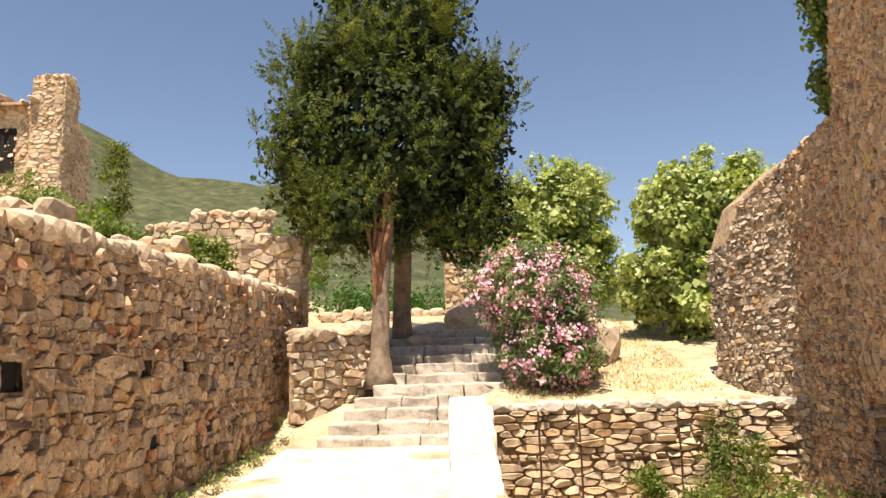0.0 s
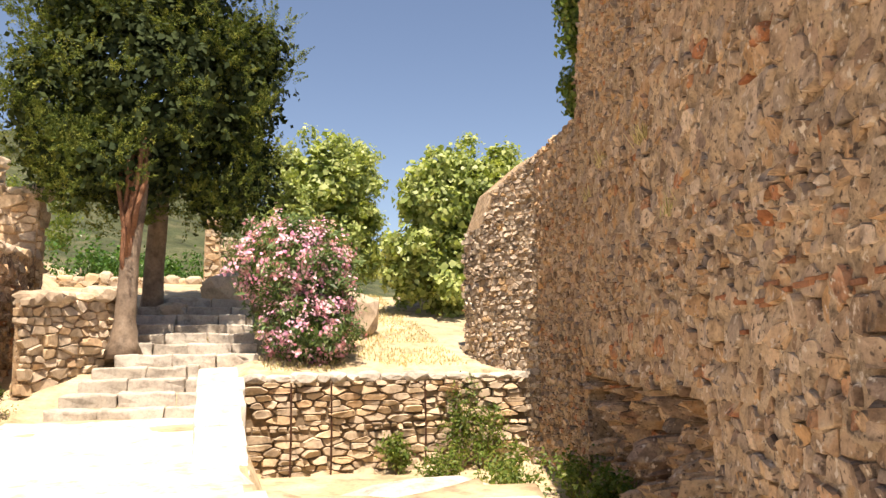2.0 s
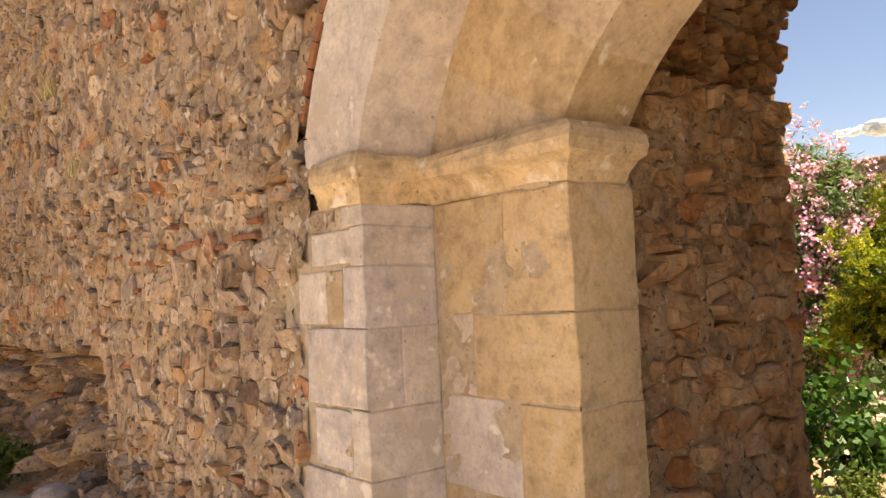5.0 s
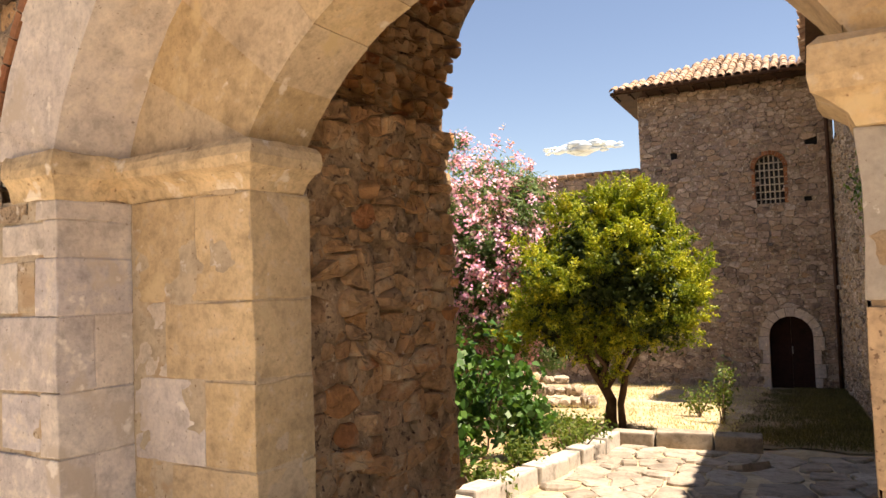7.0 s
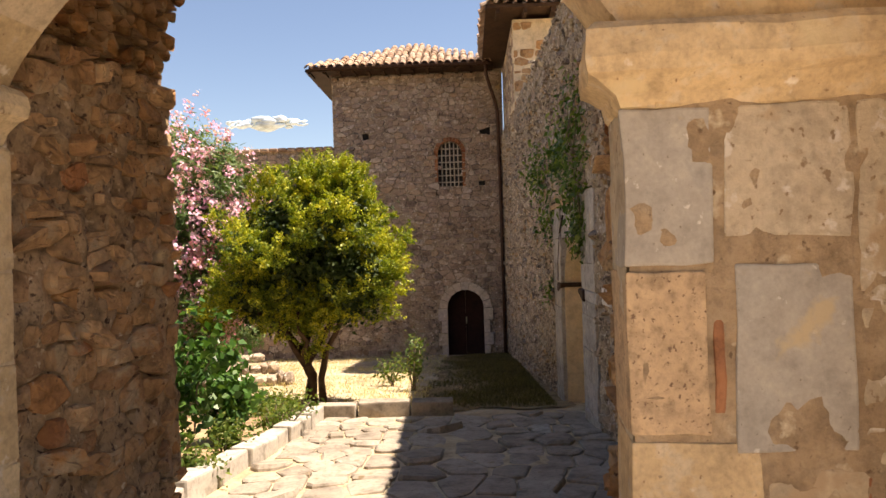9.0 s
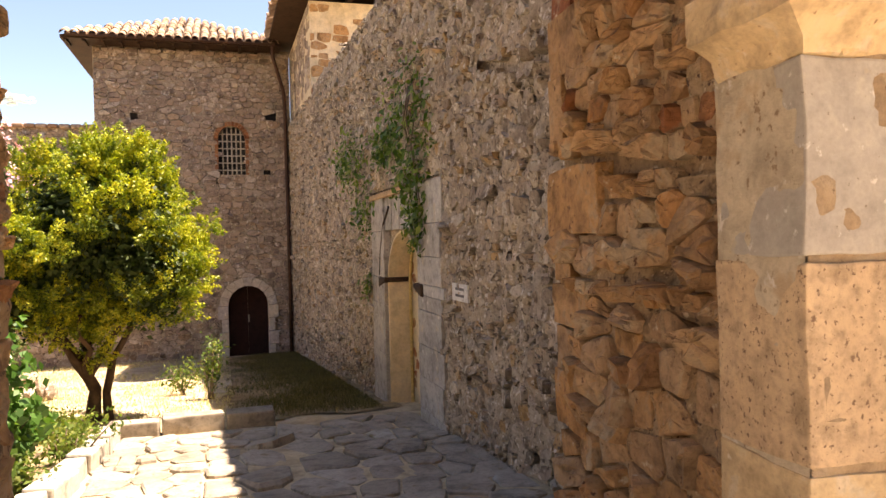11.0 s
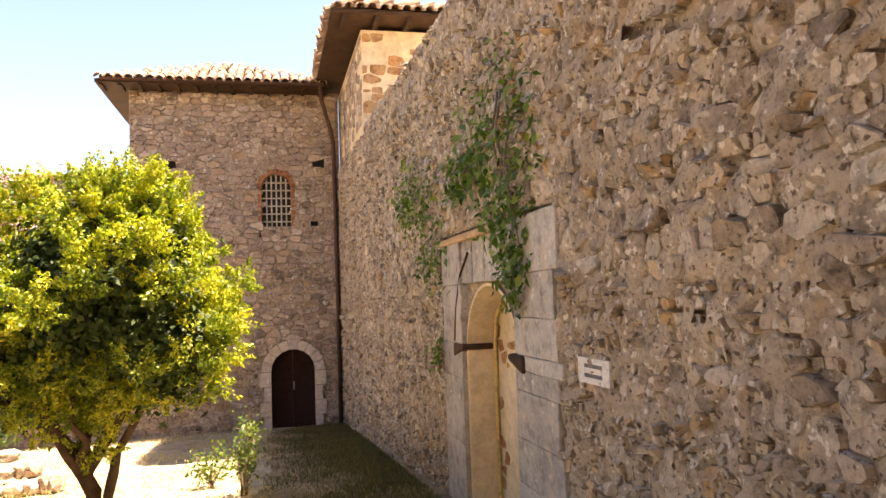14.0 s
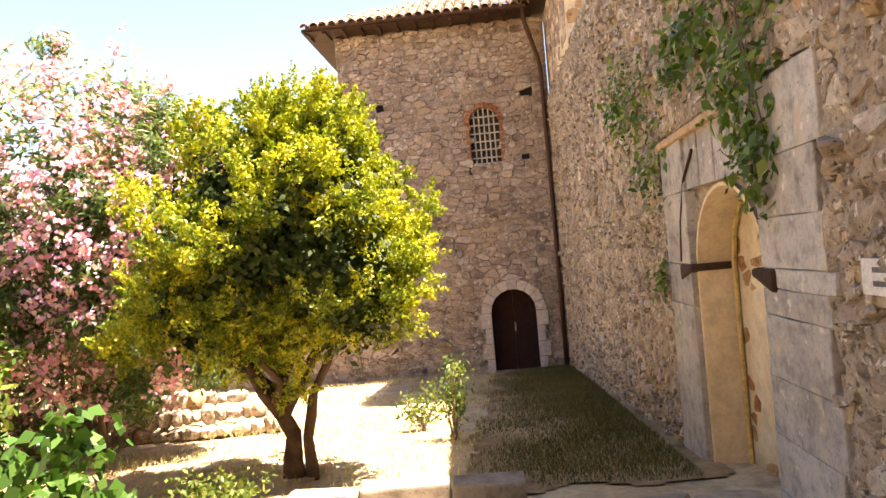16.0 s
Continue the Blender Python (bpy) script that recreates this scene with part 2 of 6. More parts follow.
m_text = grown("grey_lettering", [(0.0, (0.16, 0.15, 0.15)), (1.0, (0.2, 0.19, 0.18))], 60, 4, 0.85, bump=0.0)

# Near-black that paints the shade inside holes and openings.
m_hole_shade = grown("hole_shade_black", [(0.0, (0.012, 0.01, 0.009)), (1.0, (0.02, 0.016, 0.014))], 20, 3, 0.7, bump=0.2)
m_glass = grown("dusty_glass", [(0.0, (0.05, 0.045, 0.04)), (1.0, (0.07, 0.06, 0.05))], 20, 3, 0.7, bump=0.02, rough=0.25)

# The darkest spots paint pit shade into the house stones.
m_house_rubble = grown("house_rubble", [(0.0, (0.30, 0.23, 0.185)), (0.3, (0.47, 0.36, 0.28)), (0.55, (0.37, 0.29, 0.24)), (0.8, (0.62, 0.52, 0.43)), (1.0, (0.42, 0.29, 0.19))], 16, 0.7, 0.72, smear=(0.44, 0.34, 0.26), grit=0.6, spots=((9, 0.6, (0.62, 0.54, 0.46)), (12, 0.6, (0.12, 0.09, 0.075))))
m_lit_rim = grown("pale_yellow_lit_rim", [(0.0, (0.66, 0.50, 0.20)), (1.0, (0.70, 0.54, 0.24))], 40, 3, 0.9, bump=0.05, rough=0.5)
m_cloud = grown("cloud_white", [(0.0, (0.70, 0.85, 1.0)), (1.0, (0.72, 0.87, 1.0))], 0.05, 0.02, 0.95, bump=0.0, rough=1.0)


def leaf(name, stops, gloss=0.5, through_light=0.35, drift=0.0):
    """Leaves: a colour by leaf, drifting over the crown."""
    m, nt, b = shader(name)
    fac = piece_random(nt)
    if drift:
        spread = nt.nodes.new("ShaderNodeMapRange")
        spread.inputs["From Min"].default_value, spread.inputs["From Max"].default_value = 0.32, 0.7
        nt.links.new(noise_at(nt, 3.2, 4.0, 0.6), spread.inputs["Value"])
        fac = mix(nt, "MIX", drift, fac, spread.outputs[0])
    c = ramp(nt, stops, fac)
    big = noise_at(nt, 1.1, 3.0, 0.5)
    c = mix(nt, "MULTIPLY", 1.0, c, ramp(nt, [(0.3, (0.7, 0.75, 0.7)), (0.65, (1.1, 1.08, 1.0))], big))
    nt.links.new(c, b.inputs["Base Color"])
    b.inputs["Roughness"].default_value = gloss
    b.inputs["Specular IOR Level"].default_value = 0.3
    tr = nt.nodes.new("ShaderNodeBsdfTranslucent")
    nt.links.new(mix(nt, "MULTIPLY", 1.0, c, (1.3, 1.35, 0.6)), tr.inputs["Color"])
    ms = nt.nodes.new("ShaderNodeMixShader")
    ms.inputs["Fac"].default_value = through_light
    nt.links.new(b.outputs[0], ms.inputs[1])
    nt.links.new(tr.outputs[0], ms.inputs[2])
    nt.links.new(ms.outputs[0], nt.nodes["Material Output"].inputs["Surface"])
    return m


m_cypress = leaf("cypress_foliage", [(0.0, (0.035, 0.065, 0.015)), (0.35, (0.08, 0.12, 0.025)), (0.65, (0.17, 0.20, 0.04)), (1.0, (0.33, 0.32, 0.085))], 0.95, 0.18, 0.5)
# Cypress colour darkened to paint the shade deep in the tree.
m_cypress_shade = leaf("cypress_inner_shade", [(0.0, (0.018, 0.034, 0.012)), (1.0, (0.05, 0.07, 0.02))], 0.95, 0.05, 0.3)
m_fig = leaf("fig_leaf", [(0.0, (0.130, 0.188, 0.052)), (0.5, (0.312, 0.375, 0.130)), (1.0, (0.572, 0.613, 0.286))], 0.45, 0.3, 0.3)
m_bay = leaf("yellow_green_leaf", [(0.0, (0.06, 0.11, 0.014)), (0.3, (0.14, 0.20, 0.022)), (0.55, (0.34, 0.38, 0.035)), (0.78, (0.58, 0.54, 0.055)), (1.0, (0.72, 0.61, 0.10))], 0.45, 0.3, 0.55)
# Darker copy of the leaf colour: shade painted inside the round crown.
m_bay_shade = leaf("bay_leaf_inner_shade", [(0.0, (0.018, 0.04, 0.008)), (1.0, (0.06, 0.09, 0.016))], 0.6, 0.1, 0.3)
m_oleander = leaf("oleander_leaf", [(0.0, (0.075, 0.128, 0.053)), (0.6, (0.135, 0.21, 0.083)), (1.0, (0.225, 0.3, 0.135))], 0.5, 0.3)
m_flower = leaf("pink_petal", [(0.0, (0.76, 0.28, 0.52)), (0.5, (0.86, 0.48, 0.70)), (1.0, (0.92, 0.72, 0.84))], 0.6, 0.25)
m_rose = leaf("rose_leaf", [(0.0, (0.035, 0.09, 0.02)), (0.6, (0.06, 0.15, 0.03)), (1.0, (0.11, 0.21, 0.05))], 0.4, 0.3)
m_ivy = leaf("ivy_leaf", [(0.0, (0.05, 0.11, 0.02)), (0.6, (0.12, 0.20, 0.03)), (1.0, (0.30, 0.36, 0.10))], 0.45, 0.3)
m_weed = leaf("weed_leaf", [(0.0, (0.07, 0.12, 0.025)), (0.6, (0.13, 0.19, 0.04)), (1.0, (0.24, 0.26, 0.08))], 0.5, 0.35)
m_straw = leaf("dry_grass_blade", [(0.0, (0.46, 0.37, 0.20)), (0.5, (0.60, 0.51, 0.31)), (1.0, (0.70, 0.62, 0.42))], 0.7, 0.3)
m_lawn = leaf("green_grass_blade", [(0.0, (0.07, 0.075, 0.028)), (0.5, (0.13, 0.12, 0.05)), (1.0, (0.25, 0.20, 0.09))], 0.6, 0.3)


# ---- builders ----
def mesh_object(name, verts, faces, material, parent=None, label="", smooth=False):
    me = bpy.data.meshes.new(name)
    me.from_pydata([tuple(v) for v in verts], [], faces)
    me.materials.append(material)
    if smooth:
        me.polygons.foreach_set("use_smooth", [True] * len(me.polygons))
    me.update()
    ob = new(name, me)
    if parent:
        ob.parent = parent
    if label:
        ob["label"] = label
    return ob


def part(name, bm, material, parent=None, label="", smooth=False):
    """Links a bmesh as one mesh object under a thing or a part."""
    bmesh.ops.recalc_face_normals(bm, faces=bm.faces)
    me = bpy.data.meshes.new(name)
    bm.to_mesh(me)
    bm.free()
    me.materials.append(material)
    if smooth:
        me.polygons.foreach_set("use_smooth", [True] * len(me.polygons))
    ob = new(name, me)
    if parent:
        ob.parent = parent
    if label:
        ob["label"] = label
    return ob


def thing(name, label, category, place=(0, 0, 0), group="", kind=""):
    ob = new(name)
    ob.location = place
    return tagged(ob, label, category, group, kind)


def box(bm, lo, hi, bevel=0.0, m=None):
    lo, hi = Vector(lo), Vector(hi)
    vs = bmesh.ops.create_cube(bm, size=1.0, matrix=Matrix.Translation((lo + hi) / 2) @ Matrix.Diagonal((*(hi - lo), 1)))["verts"]
    if bevel:
        es = list({e for v in vs for e in v.link_edges})
        vs = list({v for f in bmesh.ops.bevel(bm, geom=es, offset=bevel, segments=2, affect="EDGES", profile=0.6)["faces"] for v in f.verts} | {v for v in vs if v.is_valid})
    if m is not None:
        bmesh.ops.transform(bm, matrix=m, verts=[v for v in vs if v.is_valid])
    return vs


def roughen(bm, amount, scale, seed=0.0):
    for v in bm.verts:
        v.co += amount * noise.noise_vector(v.co * scale + Vector((seed, seed * 1.7, 0)))


def tube(bm, points, radii, sides=8):
    """A tapered tube along points."""
    rings = []
    pts = [Vector(p) for p in points]
    for i, p in enumerate(pts):
        d = (pts[min(i + 1, len(pts) - 1)] - pts[max(i - 1, 0)]).normalized()
        a = d.cross(Vector((0.3, 0.9, 0.21))).normalized()
        b = d.cross(a)
        rings.append([bm.verts.new(p + radii[i] * (math.cos(k * math.tau / sides) * a + math.sin(k * math.tau / sides) * b)) for k in range(sides)])
    for r, s in zip(rings, rings[1:]):
        for k in range(sides):
            bm.faces.new((r[k], r[(k + 1) % sides], s[(k + 1) % sides], s[k]))
    bm.faces.new(rings[0])
    bm.faces.new(rings[-1])


def cells(centres, reach, squash, width, height):
    """The cell of each centre among its neighbours: outlines of close-fitting stones."""
    from mathutils import kdtree
    tree = kdtree.KDTree(len(centres))
    for k, (s, t, *_) in enumerate(centres):
        tree.insert((s / squash, t, 0), k)
    tree.balance()
    for k, (s, t, w, h, keep) in enumerate(centres):
        if not keep:
            yield None
            continue
        x0, hx, hy = s / squash, reach * w / squash, reach * h
        xa, xb = max(0.004 / squash, x0 - hx), min((width - 0.004) / squash, x0 + hx)
        ya, yb = max(0.004, t - hy), min(height - 0.004, t + hy)
        if xb - xa < 0.01 or yb - ya < 0.01:
            yield None
            continue
        poly = [(xa, ya), (xb, ya), (xb, yb), (xa, yb)]
        for co, j, d in tree.find_n((x0, t, 0), 13):
            if j == k or d < 1e-6:
                continue
            mx, my, nx, ny = (x0 + co.x) / 2, (t + co.y) / 2, co.x - x0, co.y - t
            cut = []
            for (ax, ay), (bx, by) in zip(poly, poly[1:] + poly[:1]):
                da, db = (ax - mx) * nx + (ay - my) * ny, (bx - mx) * nx + (by - my) * ny
                if da <= 0:
                    cut.append((ax, ay))
                if (da < 0 < db) or (db < 0 < da):
                    f = da / (da - db)
                    cut.append((ax + (bx - ax) * f, ay + (by - ay) * f))
            poly = cut
            if len(poly) < 3:
                break
        yield [(x * squash, y) for x, y in poly] if len(poly) >= 3 else None


def stone(poly, joint, depth, rng, soft=0.22, rugged=False):
    """One stone from its outline: worn corners, sunk sides, a tilted uneven face."""
    cx, cy = sum(p[0] for p in poly) / len(poly), sum(p[1] for p in poly) / len(poly)
    pts = []
    for (ax, ay), (bx, by) in zip(poly, poly[1:] + poly[:1]):
        if math.hypot(bx - ax, by - ay) < joint * 0.8:
            pts.append(((ax + bx) / 2, (ay + by) / 2))
            continue
        f = rng.uniform(0.06, soft + 0.12)
        pts += [(ax + (bx - ax) * f, ay + (by - ay) * f), (bx + (ax - bx) * f, by + (ay - by) * f)]
    mean = sum(math.hypot(x - cx, y - cy) for x, y in pts) / len(pts)
    if mean < joint * 1.2:
        return None
    k = 1 - joint / mean
    ring = []
    for x, y in pts:
        q = k * rng.uniform(0.93, 1.04)
        ring.append((cx + (x - cx) * q, cy + (y - cy) * q))
    n = len(ring)
    ta, tb = rng.gauss(0, 0.45), rng.gauss(0, 0.45)
    inset = rng.uniform(0.8, 0.93)
    verts = [(x, y, -0.05) for x, y in ring]
    verts += [(cx + (x - cx) * 0.97, cy + (y - cy) * 0.97, depth * (0.55 + 0.4 * (ta * (x - cx) + tb * (y - cy)) / mean)) for x, y in ring]
    verts += [(cx + (x - cx) * inset, cy + (y - cy) * inset, depth * max(0.3, 1 + (ta * (x - cx) + tb * (y - cy)) / mean + rng.uniform(-0.12, 0.12))) for x, y in ring]
    faces = [(i, (i + 1) % n, n + (i + 1) % n, n + i) for i in range(n)]
    faces += [(n + i, n + (i + 1) % n, 2 * n + (i + 1) % n, 2 * n + i) for i in range(n)]
    if rugged:
        verts += [(cx + (x - cx) * inset * 0.55, cy + (y - cy) * inset * 0.55, depth * max(0.3, 1.08 + 0.5 * (ta * (x - cx) + tb * (y - cy)) / mean + rng.uniform(-0.3, 0.35))) for x, y in ring]
        verts.append((cx, cy, depth * rng.uniform(0.95, 1.35)))
        faces += [(2 * n + i, 2 * n + (i + 1) % n, 3 * n + (i + 1) % n, 3 * n + i) for i in range(n)]
        faces += [(3 * n + i, 3 * n + (i + 1) % n, 4 * n) for i in range(n)]
    else:
        faces.append(tuple(range(2 * n, 3 * n)))
    return np.array(verts), faces


def lay(parent, origin, u, v, width, height, material, row=(0.07, 0.16), aspect=(0.9, 2.0), joint=0.008, proud=(0.008, 0.035), inside=None,
        seed=0, name="stone", near=None, most=300, skew=0.0, rest="stonework", fill=1.0, soft=0.1, skin=None, grid=0.04, wave=0.016, rise=0.002, pit=0.11, rugged=False):
    """Lays close-fitting stones over a face spanned by u and v from origin; those in the stretch near(s, t) become parts of their own, the others one mesh."""
    rng = random.Random(seed)
    origin, u, v = Vector(origin), Vector(u).normalized(), Vector(v).normalized()
    n = u.cross(v).normalized()
    rot = np.array([u, v, n]).T
    centres, t = [], 0.0
    while t < height:
        h = rng.uniform(*row)
        s = -rng.uniform(0, h)
        while s < width + h:
            w = h * rng.uniform(*aspect) * (1.7 if rng.random() < 0.13 else 1.0)
            hh = h * (1.6 if rng.random() < 0.1 else 1.0)
            cs, ct = s + w / 2, t + h / 2
            if rng.random() < 0.16:
                # two small stones in place of one
                for q in (-0.25, 0.25):
                    ok = (0.0 <= cs <= width) and (inside is None or inside(cs, ct + q * h))
                    centres.append((cs + rng.uniform(-0.2, 0.2) * w, ct + q * h, w, h, ok and rng.random() < fill))
            else:
                cs, ct = cs + rng.uniform(-0.12, 0.12) * w, ct + rng.uniform(-0.28, 0.28) * h
                ok = (0.0 <= cs <= width) and (inside is None or inside(cs, ct))
                centres.append((cs, ct, w, hh, ok and rng.random() < fill))
            s += w
        t += h
    picked, vs, fs, off = 0, [], [], 0
    for (s, t, w, h, keep), poly in zip(centres, cells(centres, 0.66, sum(aspect) / 2, width, height)):
        made = stone(poly, joint, rng.uniform(*proud) * (1.0 if rng.random() < 0.85 else 1.5), rng, soft, rugged) if poly else None
        if made is None:
            continue
        if near and picked < most and near(s, t):
            picked += 1
            mid = made[0].mean(0) * (1, 1, 0)
            me = bpy.data.meshes.new(name)
            me.from_pydata([tuple(p) for p in made[0] - mid], [], made[1])
            me.materials.append(material)
            ob = new(name, me)
            ob.parent = parent
            m = Matrix(rot.tolist()).to_4x4()
            m.translation = origin + Vector((rot @ mid).tolist())
            ob.matrix_basis = m
        else:
            vs.append(made[0] @ rot.T + np.array(origin))
            fs += [tuple(i + off for i in f) for f in made[1]]
            off += len(made[0])
    if vs:
        tagged(mesh_object(rest, np.concatenate(vs), fs, material, parent), kind="stuff")
    if skin:
        # Mortar that swells and sinks between the stones and over them.
        nx, ny = max(2, int(width / grid)), max(2, int(height / grid))
        at, sv, sf = {}, [], []
        for j in range(ny):
            for i in range(nx):
                if inside is not None and not inside((i + 0.5) * width / nx, (j + 0.5) * height / ny):
                    continue
                quad = []
                for p, q in ((i, j), (i + 1, j), (i + 1, j + 1), (i, j + 1)):
                    if (p, q) not in at:
                        s, t = p * width / nx, q * height / ny
                        w = origin + u * s + v * t
                        lift = rise + wave * noise.noise(w * 5.5) + wave * 0.8 * noise.noise(w * 14.0) - pit * max(0.0, noise.noise(w * 9.0 + Vector((3.7, 1.1, 0))) - 0.12)
                        lift = max(lift, -0.044)
                        if p in (0, nx) or q in (0, ny):
                            lift = -0.046
                        at[p, q] = len(sv)
                        sv.append(w + n * lift)
                    quad.append(at[p, q])
                sf.append(tuple(quad))
        mesh_object("pointing", sv, sf, skin, parent, smooth=True)
    return parent


def slab(name, corners, depth, material, parent=None, label="", cuts=0, rough=0.0, scale=2.0, kind="", category="", back=0.0):
    """A wall or slab: a quad of corners (seen from its front, anticlockwise) pushed back by the vector depth. back: how far its front lies behind the corners."""
    bm = bmesh.new()
    d = Vector(depth)
    c = [Vector(p) + d.normalized() * back for p in corners]
    d -= d.normalized() * back
    fr = [bm.verts.new(p) for p in c]
    bk = [bm.verts.new(p + d) for p in c]
    bm.faces.new(fr)
    bm.faces.new(bk[::-1])
    k = len(c)
    for i in range(k):
        bm.faces.new((fr[i], bk[i], bk[(i + 1) % k], fr[(i + 1) % k]))
    if cuts:
        bmesh.ops.subdivide_edges(bm, edges=bm.edges, cuts=cuts, use_grid_fill=True)
        roughen(bm, rough, scale)
    ob = part(name, bm, material, parent, label)
    if kind:
        tagged(ob, label, category, kind=kind)
    return ob


def sheet(name, xs, ys, height, material, label, category, jitter=0.0):
    """Ground: a grid of heights."""
    vs = [(x, y, height(x, y) + jitter * noise.noise((x * 1.3, y * 1.3, 0.0))) for y in ys for x in xs]
    w = len(xs)
    fs = [(j * w + i, j * w + i + 1, (j + 1) * w + i + 1, (j + 1) * w + i) for j in range(len(ys) - 1) for i in range(w - 1)]
    return tagged(mesh_object(name, vs, fs, material, smooth=True), label, category, kind="structure")


def leaves(name, centres, material, parent, size=0.05, aspect=0.5, up=0.3, seed=0, label="", droop=0.0, normals=None, firm=1.6, axes=None):
    """Many small bent leaves, one at each centre, pointing along axes where these are given."""
    rng = np.random.default_rng(seed)
    c = np.asarray(centres, float)
    n = len(c)
    nor = rng.normal(size=(n, 3))
    nor[:, 2] += up * 2
    if normals is not None:
        nor += firm * np.asarray(normals)
    nor /= np.linalg.norm(nor, axis=1, keepdims=True)
    a = np.cross(nor, rng.normal(size=(n, 3)))
    if axes is not None:
        a = np.asarray(axes) + rng.normal(size=(n, 3)) * 0.3
        a -= nor * (a * nor).sum(1, keepdims=True) * 0.9
    a /= np.linalg.norm(a, axis=1, keepdims=True)
    a[:, 2] -= droop
    b = np.cross(nor, a)
    ln = size * rng.uniform(0.6, 1.3, (n, 1))
    tip, base = c + a * ln, c - a * ln * 0.6
    left, right = c + b * ln * aspect + nor * ln * 0.12, c - b * ln * aspect + nor * ln * 0.12
    vs = np.stack([base, right, tip, left], 1).reshape(-1, 3)
    me = bpy.data.meshes.new(name)
    me.vertices.add(4 * n)
    me.vertices.foreach_set("co", vs.ravel())
    me.loops.add(4 * n)
    me.loops.foreach_set("vertex_index", np.arange(4 * n, dtype=np.int32))
    me.polygons.add(n)
    me.polygons.foreach_set("loop_start", np.arange(0, 4 * n, 4, dtype=np.int32))
    me.materials.append(material)
    me.update(calc_edges=True)
    ob = new(name, me)
    if parent:
        ob.parent = parent
    if label:
        ob["label"] = label
    return ob


def clumps(lobes, count, spread, per, seed=0, shell=0.75, keep=None):
    """Places for leaves: count clumps over the outsides of ellipsoid lobes ((x, y, z), (rx, ry, rz)), each of per leaves."""
    rng = np.random.default_rng(seed)
    weights = np.array([r[0] * r[1] + r[1] * r[2] + r[0] * r[2] for _, r in lobes])
    pick = rng.choice(len(lobes), count, p=weights / weights.sum())
    d = rng.normal(size=(count, 3))
    d /= np.linalg.norm(d, axis=1, keepdims=True)
    rad = shell + (1 - shell) * rng.random((count, 1)) ** 0.6
    rad *= 1 + 0.12 * rng.normal(size=(count, 1))
    cen = np.array([lobes[k][0] for k in pick])
    rr = np.array([lobes[k][1] for k in pick])
    p = cen + d * rr * rad
    out = np.repeat(p, per, 0) + rng.normal(size=(count * per, 3)) * spread
    nor = np.repeat(d, per, 0)
    if keep is not None:
        ok = np.array([keep(q) for q in out])
        out, nor = out[ok], nor[ok]
    return out, nor


def tufts(lobes, count, per, length, radius, seed=0, shell=0.8, rise=0.6):
    """Sprays of leaves that point out and up from the outsides of lobes: places, normals and axes."""
    rng = np.random.default_rng(seed)
    p, d = clumps(lobes, count, 0.01, 1, seed, shell)
    ax = d + np.array([0, 0, rise]) + rng.normal(size=d.shape) * 0.28
    ax /= np.linalg.norm(ax, axis=1, keepdims=True)
    size = np.repeat(rng.uniform(0.6, 1.4, (count, 1)), per, 0)
    t = rng.random((count * per, 1))
    side = rng.normal(size=(count * per, 3))
    axes = np.repeat(ax, per, 0)
    side -= axes * (side * axes).sum(1, keepdims=True)
    side /= np.linalg.norm(side, axis=1, keepdims=True)
    wide = radius * (1 - t) ** 0.6 * rng.random((count * per, 1)) ** 0.5
    where = np.repeat(p, per, 0) + (axes * (t - 0.35) * length + side * wide) * size
    return where, side * 0.7 + np.repeat(d, per, 0) * 0.5, axes * 0.8 + side * 0.6


# ---- the lie of the land ----
FWD, SIDE = Vector((-0.2588, 0.9659, 0)), Vector((0.9659, 0.2588, 0))


def out(side, ahead, z):
    """A place outside the gate: metres to the right of and ahead along the stepped path."""
    return SIDE * side + FWD * ahead + Vector((0, 0, z))


GU, GW = Vector((-0.0778, -0.997, 0)), Vector((0.997, -0.0778, 0))


def gate(s, w, z):
    """A place at the gate: metres along the wall's face, into the wall, and up."""
    return Vector((1.83, 1.66, 0)) + GU * s + GW * w + Vector((0, 0, z))


def smooth(a, b, x):
    t = min(1.0, max(0.0, (x - a) / (b - a)))
    return t * t * (3 - 2 * t)


